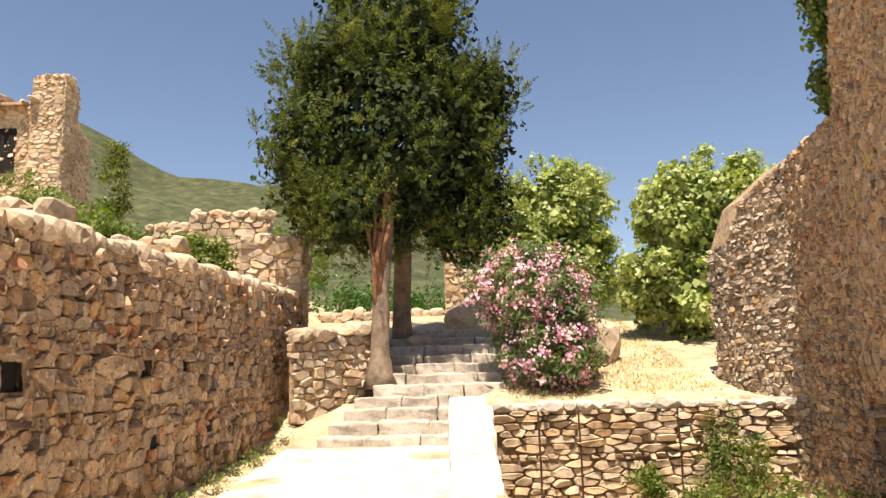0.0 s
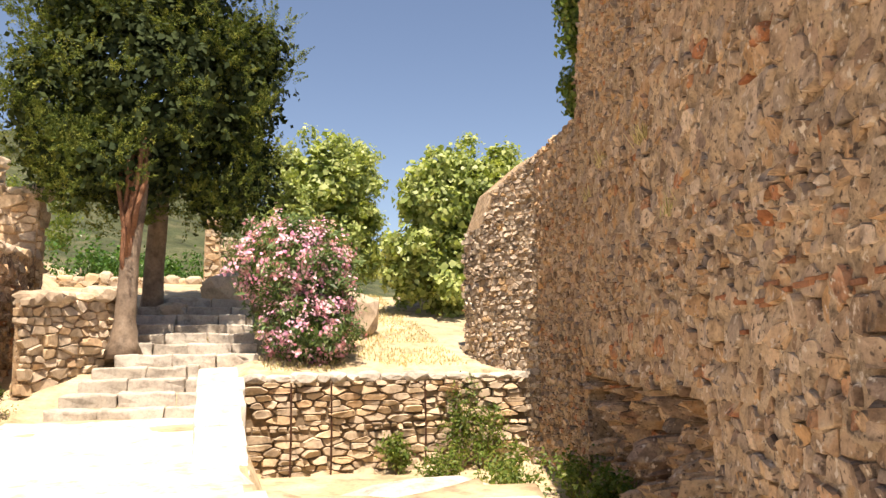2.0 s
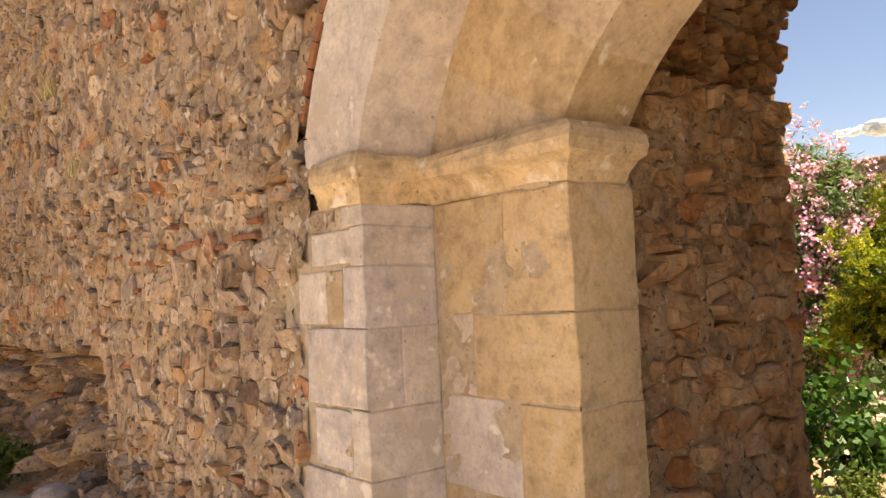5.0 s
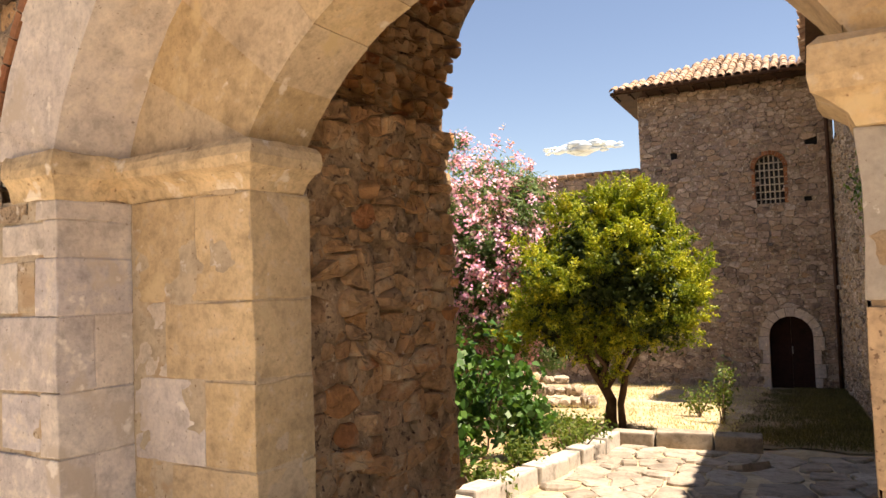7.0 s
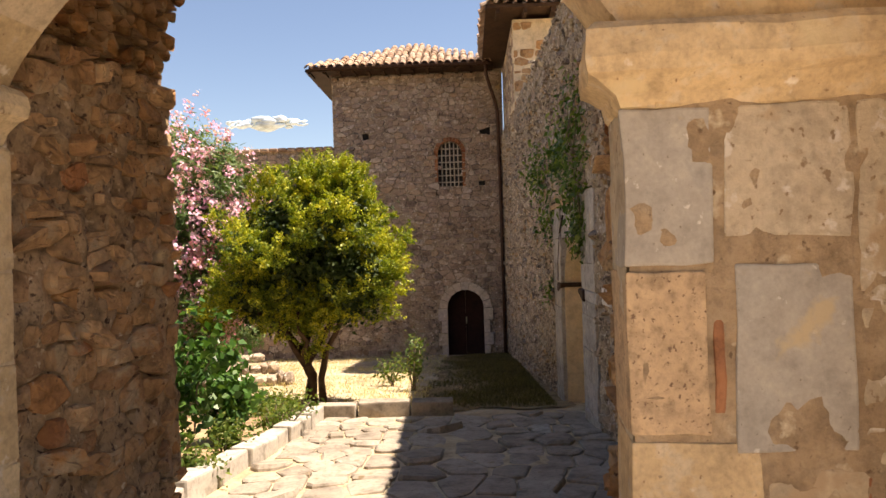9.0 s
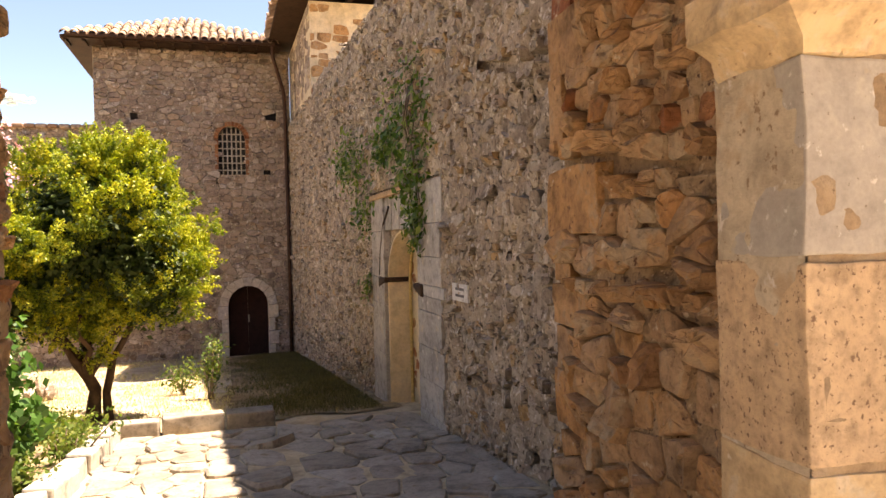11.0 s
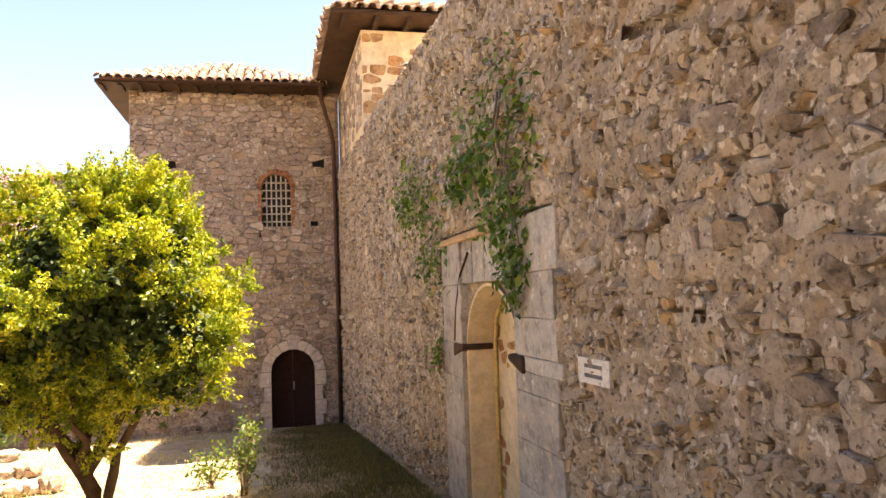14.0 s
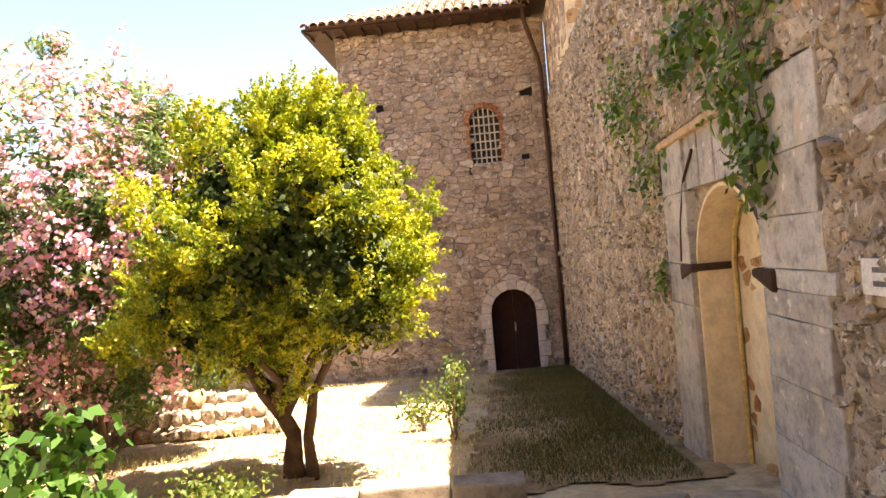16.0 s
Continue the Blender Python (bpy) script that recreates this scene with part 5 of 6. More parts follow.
def plant(name, label, category, trunks, crowns, bark=None, group=""):
    """A plant of stems and of crowns (name, places, normals, material, size, aspect, droop, seed)."""
    ob = thing(name, label, category, (0, 0, 0), group)
    for k, (pts, rad) in enumerate(trunks or ()):
        bm = bmesh.new()
        tube(bm, pts, rad, 9 if rad[0] > 0.03 else 6)
        bmesh.ops.subdivide_edges(bm, edges=[e for e in bm.edges if e.calc_length() > 0.3], cuts=1)
        roughen(bm, min(0.018, rad[0] * 0.3), 6.0, 3)
        part(("trunk" if k == 0 else "limb") if "tree" in name else "stem", bm, bark or m_bark, ob, smooth=True)
    for nm, (p, nor, *axes), mt, size, aspect, droop, seed in crowns:
        leaves(nm, p, mt, ob, size, aspect, 0.25, seed, droop=droop, normals=nor, firm=2.6 if nm == "crown" else 1.6, axes=axes[0] if axes else None)
    return ob


# The great cypress.
cy = [(P(-0.95, 14, 6.2), (1.7, 1.7, 2.0)), (P(-2.5, 13.8, 5.9), (0.9, 1.0, 0.95)), (P(0.45, 14.4, 6.3), (0.95, 1.2, 1.5)), (P(-0.85, 14, 8.6), (1.55, 1.5, 2.2)), (P(-2.3, 13.9, 4.9), (0.75, 0.8, 0.8)),
      (P(0.5, 14.7, 4.8), (1.0, 1.0, 0.95)), (P(-1.4, 13.6, 4.6), (1.0, 0.9, 0.75)), (P(-0.6, 14.3, 10.5), (1.1, 1.1, 1.6)), (P(0.85, 14.2, 7.1), (0.6, 0.8, 0.6)), (P(-2.1, 13.8, 7.5), (0.75, 0.8, 0.6))]
cyk = knobs(cy, 260, (0.22, 0.5), 1, 0.9)
cyi = [(c, tuple(r * 0.86 for r in rr)) for c, rr in cy]
trunks = [((P(-1.13, 13, 1.35), P(-1.13, 13, 1.6), P(-1.12, 13, 1.95), P(-1.1, 13.1, 3.0), P(-1.05, 13.2, 3.9), P(-0.9, 13.8, 6.5)), (0.34, 0.23, 0.17, 0.145, 0.16, 0.1)),
          ((P(-0.88, 15.4, 1.9), P(-0.88, 15.4, 2.3), P(-0.87, 15.4, 3.0), P(-0.8, 15.2, 4.4), P(-0.6, 14.8, 7)), (0.3, 0.22, 0.19, 0.17, 0.08))]
strips = []
for k in range(9):
    strips.append(limb(P(-1.12 + 0.04 * math.sin(k), 13.0, 2.5 + 0.12 * k), P(-1.36 + 0.06 * k, 12.95 + 0.1 * (k % 3), 4.3 + 0.1 * k), 0.05, 0.03, k, 0.06))
# Dark inner foliage stands in for shade between the outer sprays.
cypress = plant("cypress_tree", "large dark-green cypress tree with peeling reddish-grey trunks", "tree", trunks,
      [("crown", tufts(cyk, 4000, 78, 0.36, 0.085, 1, 0.85, 0.75), m_cypress, 0.027, 0.36, 0.0, 1), ("inner_crown", clumps(cyi, 3600, 0.14, 9, 2, 0.6), m_cypress_shade, 0.1, 0.5, 0.0, 2)], m_bark)
for pts, rad in strips:
    bm = bmesh.new()
    tube(bm, pts, rad, 7)
    roughen(bm, 0.012, 6.0, 3)
    part("bark_strip", bm, m_redbark, cypress, "peeling reddish bark limb", smooth=True)
# Fig trees behind.
fg = [(P(5.75, 17, 4.8), (1.35, 1.2, 1.55)), (P(4.55, 16.6, 3.6), (0.6, 0.7, 0.7)), (P(6.9, 17, 5.5), (0.9, 0.9, 0.8)), (P(5.4, 16.6, 3.2), (1.2, 0.9, 0.9)), (P(5.2, 16.8, 5.2), (0.75, 0.8, 0.8))]
plant("fig_tree", "broad-leaved green fig tree beside the wall", "tree", [limb(P(5.6, 17, 2.0), P(5.5, 17, 4.6), 0.12, 0.05, 4), limb(P(5.6, 17, 2.2), P(6.6, 17, 4.8), 0.09, 0.04, 5)],
      [("crown", clumps(knobs(fg, 130, (0.22, 0.4), 3), 2600, 0.07, 8, 3, 0.6), m_fig, 0.085, 0.62, 0.1, 3), ("inner_crown", clumps([(c, tuple(r * 0.8 for r in rr)) for c, rr in fg], 900, 0.12, 7, 4, 0.4), m_fig, 0.13, 0.6, 0.1, 4)])
lt = [(P(3.3, 21, 6.0), (1.4, 1.3, 1.7)), (P(4.0, 21, 4.6), (0.95, 0.9, 1.0)), (P(2.6, 21, 4.8), (1.0, 1.0, 1.0))]
plant("fig_tree", "pale-green leafy tree behind the oleander", "tree", [limb(P(3.4, 21, 2.4), P(3.4, 21, 5.6), 0.14, 0.05, 6), limb(P(3.4, 21, 3.0), P(4.3, 21, 5.0), 0.08, 0.03, 7)],
      [("crown", clumps(knobs(lt, 130, (0.22, 0.4), 5), 2600, 0.07, 9, 5, 0.6), m_fig, 0.08, 0.55, 0.1, 5), ("inner_crown", clumps([(c, tuple(r * 0.8 for r in rr)) for c, rr in lt], 900, 0.12, 7, 6, 0.4), m_fig, 0.13, 0.6, 0.1, 6)])


def oleander(label, base, lobes, seed, count, blooms, size=0.085):
    b = Vector(base)
    stems = [limb(b + Vector((0.05 * math.cos(k), 0.05 * math.sin(k), 0)), Vector(lobes[k % len(lobes)][0]) + Vector((0.5 * math.cos(k * 1.9), 0.5 * math.sin(k * 1.9), 0.2)), 0.035, 0.012, k + seed) for k in range(8)]
    kn = knobs(lobes, 90, (0.16, 0.32), seed)
    rng = np.random.default_rng(seed)
    p, n = clumps(lobes, blooms, 0.02, 1, seed + 1, 0.93)
    heads = np.repeat(p, 12, 0) + rng.normal(size=(len(p) * 12, 3)) * 0.05
    return plant("oleander_bush", label, "bush", stems, [("foliage", clumps(kn, count, 0.07, 9, seed, 0.45), m_oleander, size, 0.17, 0.0, seed), ("inner_foliage", clumps(lobes, count // 2, 0.1, 8, seed + 3, 0.4), m_oleander, size * 1.2, 0.2, 0.0, seed + 3),
                 ("blossom", (heads, np.repeat(n, 12, 0)), m_flower, 0.04, 0.75, 0.0, seed + 2)])


oleander("pink-flowering oleander bush on the dry terrace", P(1.66, 12.8, 1.2), [(P(1.5, 12.9, 2.95), (0.98, 0.85, 0.75)), (P(1.75, 12.6, 1.85), (0.72, 0.65, 0.6)), (P(2.0, 12.8, 2.6), (0.55, 0.6, 0.6))], 40, 900, 700)
oleander("tall pink-flowering oleander in the courtyard", (12.6, 4.6, -0.95), [((12.6, 4.9, 2.0), (1.3, 1.75, 1.95)), ((12.3, 3.9, 1.2), (0.9, 1.0, 1.5)), ((12.5, 5.6, 0.8), (1.2, 1.3, 1.6)), ((12.7, 3.5, 1.7), (0.9, 0.95, 1.5))], 50, 3000, 2300)
# The clipped round tree.
rt = [((10.6, 1.55, 1.5), (1.22, 1.22, 1.1)), ((10.6, 2.15, 0.9), (0.82, 0.75, 0.66)), ((10.5, 1.0, 1.0), (0.72, 0.6, 0.66)), ((10.5, 1.25, 2.1), (0.62, 0.6, 0.5))]
rstems = [((Vector((10.6, 1.66, -0.95)), Vector((10.6, 1.66, -0.6)), Vector((10.58, 1.62, -0.35)), Vector((10.5, 1.85, 0.15)), Vector((10.4, 2.2, 0.7))), (0.12, 0.085, 0.075, 0.055, 0.025)),
          ((Vector((10.62, 1.5, -0.95)), Vector((10.6, 1.5, -0.4)), Vector((10.6, 1.42, 0.0)), Vector((10.6, 1.15, 0.5)), Vector((10.6, 0.9, 1.0))), (0.07, 0.05, 0.045, 0.04, 0.02))]
rstems += [limb((10.55, 1.7, -0.2), (10.5 + 0.5 * math.cos(k), 1.65 + 0.75 * math.sin(k * 2.1), 0.6 + 0.1 * (k % 3)), 0.05, 0.02, k + 70) for k in range(8)]
# The inner_crown leaves carry the crown's inner shade in their colour.
plant("round_tree", "round clipped yellow-green tree with a forked dark trunk", "tree", rstems,
      [("crown", tufts(knobs(rt, 150, (0.14, 0.3), 8, 0.8), 3400, 58, 0.17, 0.07, 8, 0.85, 0.5), m_bay, 0.023, 0.45, 0.0, 8), ("inner_crown", clumps([(c, tuple(r * 0.78 for r in rr)) for c, rr in rt], 3000, 0.07, 10, 9, 0.4), m_bay_shade, 0.05, 0.5, 0.0, 9)], m_darkbark)


def shrub(name, label, base, height, radius, mat, seed, count, size=0.05, aspect=0.55, group="", lean=(0, 0)):
    b = Vector(base)
    rng = random.Random(seed)
    lobes, stems = [], []
    for k in range(7):
        tip = b + Vector((rng.gauss(0, 1) * radius * 0.6 + lean[0], rng.gauss(0, 1) * radius * 0.6 + lean[1], height * rng.uniform(0.45, 0.95)))
        stems.append(limb(b + Vector((rng.uniform(-0.05, 0.05), rng.uniform(-0.05, 0.05), -0.03)), tip, 0.012, 0.005, seed + k, 0.1, 4))
        lobes.append((tuple(tip), (radius * 0.5, radius * 0.5, height * 0.22)))
        lobes.append((tuple(b.lerp(tip, 0.55)), (radius * 0.42, radius * 0.42, height * 0.18)))
    return plant(name, label, "shrub", stems, [("foliage", clumps(lobes, count, 0.06, 5, seed, 0.2), mat, size, aspect, 0.1, seed)], m_bark, group)


for k, (x, y, h, r) in enumerate(((5.5, 1.85, 1.1, 0.3), (6.15, 1.9, 1.35, 0.4), (7.3, 1.9, 0.95, 0.4), (4.9, 2.0, 0.9, 0.35), (6.9, 2.6, 1.2, 0.4))):
    shrub("rose_bush", "green rose bush with glossy leaves in the planting bed", (x, y, -0.08 * (x - 1)), h, r, m_rose, 200 + k, 240, 0.055, 0.6, "rose bushes of the bed")
for k, (x, y, h, r) in enumerate(((7.9, 1.5, 0.45, 0.2), (8.4, 1.55, 0.4, 0.22), (6.6, 1.55, 0.35, 0.15), (9.4, 1.9, 0.35, 0.2), (5.6, 1.5, 0.3, 0.15))):
    shrub("weed", "low green weeds beside the kerb", (x, y, -0.08 * (x - 1)), h, r, m_weed, 220 + k, 110, 0.035, 0.4, "weeds of the bed")
shrub("shrub", "slender green shrub on the dry lawn", (12.3, 0.3, -0.9), 0.85, 0.16, m_weed, 240, 90, 0.04, 0.4)
shrub("shrub", "slender green shrub on the dry lawn", (13.0, 0.75, -0.95), 0.6, 0.22, m_weed, 241, 90, 0.04, 0.4)
# Dark thicket at the bed's back.
for k, (x, y, z, r) in enumerate(((9.6, 5.4, 0.4, 1.2), (8.2, 4.9, 0.1, 1.0), (11.0, 6.3, 0.6, 1.4), (14.8, 6.8, 0.6, 1.6))):
    lobes = [((x, y, z), (r, r, r * 0.9))]
    plant("bush", "dense dark-green bush at the back of the bed", "bush", [limb((x, y, -0.08 * (x - 1) - 0.05), (x, y, z + 0.4), 0.06, 0.02, k)],
          [("foliage", clumps(knobs(lobes, 60, (0.15, 0.3), k + 90), 700, 0.06, 9, k + 90, 0.4), m_ivy, 0.07, 0.4, 0.0, k + 90)], m_bark, "bushes at the back of the bed")
# Low tumbled wall behind the tree.
bed_wall = thing("wall_bed", "low tumbled rubble wall at the bed's back", "wall", kind="structure")
for j in range(3):
    cap_stones(bed_wall, Vector((13.9 + 0.1 * j, 2.7 + 0.3 * j, -0.95 + 0.19 * j)), Vector((13.2, 6.0, -0.93 + 0.19 * j)), m_grey_rubble, 60 + j, 0.2, 0.1, 0.3, "stone")

# Ivy on the courtyard wall.
def on_wall(x, z, rx, rz, count, per, seed, spread=0.06):
    rng = np.random.default_rng(seed)
    p = []
    for _ in range(count):
        a, r = rng.uniform(0, math.tau), rng.random() ** 0.55
        px, pz = x + rx * r * math.cos(a), z + rz * r * math.sin(a)
        p.append(court(px, pz, 0.05 + 0.2 * rng.random() * (1 - r)))
    p = np.repeat(np.array([tuple(q) for q in p]), per, 0) + rng.normal(size=(count * per, 3)) * (spread, spread * 0.7, spread)
    p[:, 1] = np.maximum(p[:, 1], -2.03 + 0.02 * (p[:, 0] - 6) + 0.03)
    return p, np.tile((0, 1.0, 0.2), (len(p), 1))


iv = [on_wall(8.75, 2.7, 0.85, 0.75, 75, 7, 300, 0.13), on_wall(8.5, 1.95, 0.4, 0.55, 48, 6, 301, 0.1), on_wall(12.0, 2.6, 1.2, 0.42, 60, 7, 302, 0.12), on_wall(9.9, 2.55, 0.7, 0.22, 50, 6, 303), on_wall(11.2, 1.75, 0.6, 0.5, 34, 5, 304, 0.1), on_wall(8.45, 1.5, 0.25, 0.22, 25, 6, 305), on_wall(11.0, 0.7, 0.2, 0.3, 12, 6, 306)]
ivs = [limb(court(8.6 + 0.1 * k, 3.1, 0.03), court(8.3 + 0.25 * k, 1.7, 0.06), 0.012, 0.005, k + 310, 0.08) for k in range(4)] + [limb(court(8.9, 2.7, 0.04), court(12.6, 2.6, 0.05), 0.014, 0.005, 320, 0.04)]
plant("climbing_plant", "green creeper hanging on the courtyard wall", "plant", ivs, [("foliage", (np.concatenate([a for a, _ in iv]), np.concatenate([b for _, b in iv])), m_ivy, 0.052, 0.45, 0.25, 300)])
plant("ivy", "bright green ivy on the broken wall end", "plant", [limb(gate(-8.3, 0.3, 4.9), gate(-8.2, 0.1, 6.6), 0.03, 0.01, 330)],
      [("foliage", clumps([(tuple(gate(-8.42, 0.0, 6.3)), (0.22, 0.3, 0.75)), (tuple(gate(-8.75, 0.1, 5.2)), (0.25, 0.4, 0.4)), (tuple(gate(-8.2, 0.0, 7.0)), (0.2, 0.3, 0.4))], 420, 0.06, 9, 331, 0.5), m_weed, 0.06, 0.6, 0.0, 331)])
for k, (s, a, h, r) in enumerate(((3.9, 11.15, 1.35, 0.25), (4.3, 11.2, 0.9, 0.25), (3.3, 10.2, 0.45, 0.3), (4.1, 9.6, 0.5, 0.35), (4.55, 8.6, 0.5, 0.3), (4.4, 7.6, 0.45, 0.25), (2.95, 11.2, 0.55, 0.15), (3.7, 8.4, 0.35, 0.3))):
    q = out(s, a, 0)
    shrub("weed", "bright green weeds growing at the wall's foot", (q.x, q.y, ground_height(q.x, q.y)), h, r, m_weed, 340 + k, 190, 0.045, 0.35, "weeds at the wall's foot")
for k in range(10):
    q = out(-2.6 + 0.12 * (k % 3), 6.8 + 0.55 * k, 0)
    shrub("weed", "small weeds along the foot of the rubble wall", (q.x, q.y, ground_height(q.x, q.y)), 0.1, 0.1, m_weed, 360 + k, 26, 0.025, 0.4, "weeds along the rubble wall")

# Rocks by the path's broken edge.
rock("large flat pale rock at the path's edge", out(1.9, 6.5, 0.12), (0.75, 0.42, 0.2), 0.5, 0, m_slab, "rocks by the path")
rock("flat pale rock at the path's edge", out(2.75, 6.15, 0.02), (0.42, 0.3, 0.16), 0.1, 1, m_dry, "rocks by the path")
rock("small pale boulder at the wall's foot", out(3.4, 5.05, 0.0), (0.17, 0.15, 0.14), 0.8, 2, m_slab, "rocks by the path")
rock("grey boulder on the stairway", out(-0.5, 15.2, 2.2), (0.3, 0.22, 0.18), 0.2, 3, m_dry, "rocks by the path")
rock("large pale boulder behind the oleander", out(2.85, 14.6, 2.1), (0.5, 0.45, 0.5), 0.4, 4, m_dry, "rocks by the path")
rock("dark shaded boulder at the stair head", out(0.9, 17.0, 2.75), (0.9, 0.6, 0.45), 0.4, 5, m_dry, "rocks by the path")

# ---- ruins uphill ----
def ruin(name, label, pieces, material=m_mortar, stone=m_dry, seed=0):
    ob = thing(name, label, "ruin")
    for k, (s0, s1, a, deep, z0, z1) in enumerate(pieces):
        slab("masonry", [out(s0, a, z0), out(s1, a, z0), out(s1, a, z1), out(s0, a, z1)], FWD * deep, material, ob)
        lay_poly(ob, [out(s0, a, z0), out(s1, a, z0), out(s1, a, z1), out(s0, a, z1)], stone, seed=seed + k, row=(0.1, 0.22), aspect=(1.1, 2.6), proud=(0.02, 0.06))
        lay_poly(ob, [out(s1, a, z0), out(s1, a + deep, z0), out(s1, a + deep, z1), out(s1, a, z1)], stone, seed=seed + k + 50, row=(0.1, 0.22), aspect=(1.1, 2.6), proud=(0.02, 0.06))
        cap_stones(ob, out(s0, a, z1), out(s1, a, z1), stone, seed + k, 0.3, 0.12, deep * 0.8, "stone", FWD)
    return ob


ruin("broken_pier", "broken end pier of banded stone and brick", [(-3.85, -2.66, 14.0, 0.55, 2.7, 4.15)], seed=400)
ruin("broken_wall", "ruined pale stone wall on the slope", [(-6.2, -4.3, 18.0, 0.7, 3.6, 5.55), (-7.4, -6.1, 18.2, 0.7, 3.6, 5.3)], seed=410)
ruin("broken_wall", "collapsed rubble wall heap above the path", [(-6.6, -4.75, 8.6, 1.0, 2.4, 3.55), (-6.0, -4.4, 12.0, 0.7, 2.9, 3.75)], seed=420)
ruin("ruined_arch", "ruined stone pillar and low wall at the stair head", [(0.02, 0.4, 20.0, 0.4, 2.6, 4.8), (0.4, 0.62, 20.05, 0.4, 2.6, 4.2), (1.0, 2.2, 20.05, 0.4, 2.6, 4.2), (0.62, 1.0, 20.05, 0.4, 3.75, 4.2)], seed=430)
ruin("terrace_wall", "low rubble terrace wall beside the stairs", [(-3.4, -1.2, 19.0, 0.5, 2.4, 3.1), (-1.2, 0.0, 21.5, 0.5, 2.7, 3.3)], seed=440)
ruined_house = ruin("ruined_house", "tall ruined stone house on the hillside", [(-21.0, -16.0, 28.0, 5.0, 5.5, 12.6), (-16.0, -14.75, 28.0, 1.2, 5.5, 13.6)], seed=450)
bm = bmesh.new()
v = [bm.verts.new(out(*p)) for p in ((-21.5, 27.5, 12.4), (-16.1, 27.5, 12.4), (-16.1, 31, 13.8), (-21.5, 31, 13.8), (-21.5, 27.5, 12.3), (-16.1, 27.5, 12.3), (-16.1, 31, 13.7), (-21.5, 31, 13.7))]
for f in ((0, 1, 2, 3), (7, 6, 5, 4), (0, 4, 5, 1), (1, 5, 6, 2), (2, 6, 7, 3), (3, 7, 4, 0)):
    bm.faces.new([v[i] for i in f])
part("roof", bm, m_tile, ruined_house, "faded red tiled roof")
# A black box paints the unlit inside of the window.
bm = bmesh.new()
box(bm, (-0.5, -0.06, -0.9), (0.5, 0.2, 0.9))
wn_ = part("window", bm, m_hole_shade, ruined_house, "black box painting the shade inside an empty window opening")
wn_.matrix_basis = Matrix.Translation(out(-17.0, 28.0, 10.6)) @ Matrix.Rotation(radians(15), 4, "Z")
for k, (s, a, z, r, mt) in enumerate(((-8.5, 17, 5.1, 0.7, m_weed), (-9.8, 18, 5.5, 0.8, m_weed), (-7.4, 16, 4.6, 0.5, m_weed), (-5.0, 14.8, 4.0, 0.35, m_weed), (-11.5, 20, 6.4, 0.9, m_weed), (-3.0, 21, 3.6, 0.9, m_rose), (-2.0, 24, 3.6, 1.1, m_rose), (0.2, 26, 3.9, 1.3, m_rose), (-0.9, 23, 3.4, 0.8, m_rose),
                                        (-13.5, 30, 9.2, 1.0, m_cypress), (-8, 26, 6.6, 0.9, m_weed), (-6, 28, 6.2, 1.1, m_weed), (2.6, 18.5, 3.1, 0.5, m_weed), (1.9, 24, 3.9, 1.2, m_rose))):
    c = out(s, a, z)
    lobes = [(tuple(c), (r * 1.3, r * 1.3, r * 0.8)), (tuple(c + Vector((0.5 * r, 0.4 * r, -0.3 * r))), (r, r, r * 0.7))]
    if mt is m_cypress:
        lobes = [(tuple(c + Vector((0, 0, 0.6))), (0.6, 0.6, 1.7))]
    base = (c.x, c.y, ground_height(c.x, c.y) - 0.05)
    plant("bush", "green bush on the hillside", "bush", [limb(base, c, 0.05, 0.02, k + 500)], [("foliage", clumps(knobs(lobes, 40, (0.2, 0.4), k + 500), 420, 0.08, 8, k + 500, 0.4), mt, 0.075, 0.45, 0.0, k + 500)], m_bark, "bushes on the hillside")

# ---- far away ----
RIDGE = [(-900, 260), (-420, 222), (-260, 190), (-187, 149), (-117, 133), (0, 104), (120, 66), (400, 24), (900, 5)]


def ridge(s):
    return float(np.interp(s, [p[0] for p in RIDGE], [p[1] for p in RIDGE]))


hs = np.linspace(-900, 900, 150)
ha = np.linspace(70, 520, 60)
hv, hf = [], []
for a in ha:
    t = (a - 70) / 450
    for s in hs:
        z = ridge(s * 520 / max(a, 150) * (0.4 + 0.6 * t)) * t ** 1.15 + 14 * t * noise.fractal((s * 0.012, a * 0.012, 0), 1.0, 2.0, 5) * (1 if t < 0.97 else 0.4) - 6 * (1 - t)
        hv.append(tuple(out(s, a, z)))
for j in range(len(ha) - 1):
    for i in range(len(hs) - 1):
        k = j * len(hs) + i
        hf.append((k, k + 1, k + len(hs) + 1, k + len(hs)))
tagged(mesh_object("backdrop", hv, hf, m_hill, smooth=True), "distant scrub-covered mountainside", "hill", kind="structure")
bm = bmesh.new()
cr = random.Random(77)
for k in range(70):
    t = cr.uniform(-0.5, 0.5)
    r = cr.uniform(3.0, 6.5) * (1 - 1.5 * abs(t))
    bmesh.ops.create_icosphere(bm, subdivisions=3, radius=max(1.6, r), matrix=Matrix.Translation((800 + cr.uniform(-8, 8), 212 - t * 84, 143 + cr.uniform(-4.5, 5.5) * (1 - abs(t)))) @ Matrix.Diagonal((1.0, 2.0, 0.7, 1)))
roughen(bm, 0.8, 0.25)
tagged(part("cloud", bm, m_cloud, smooth=True), "small white fair-weather cloud", "cloud", kind="structure")


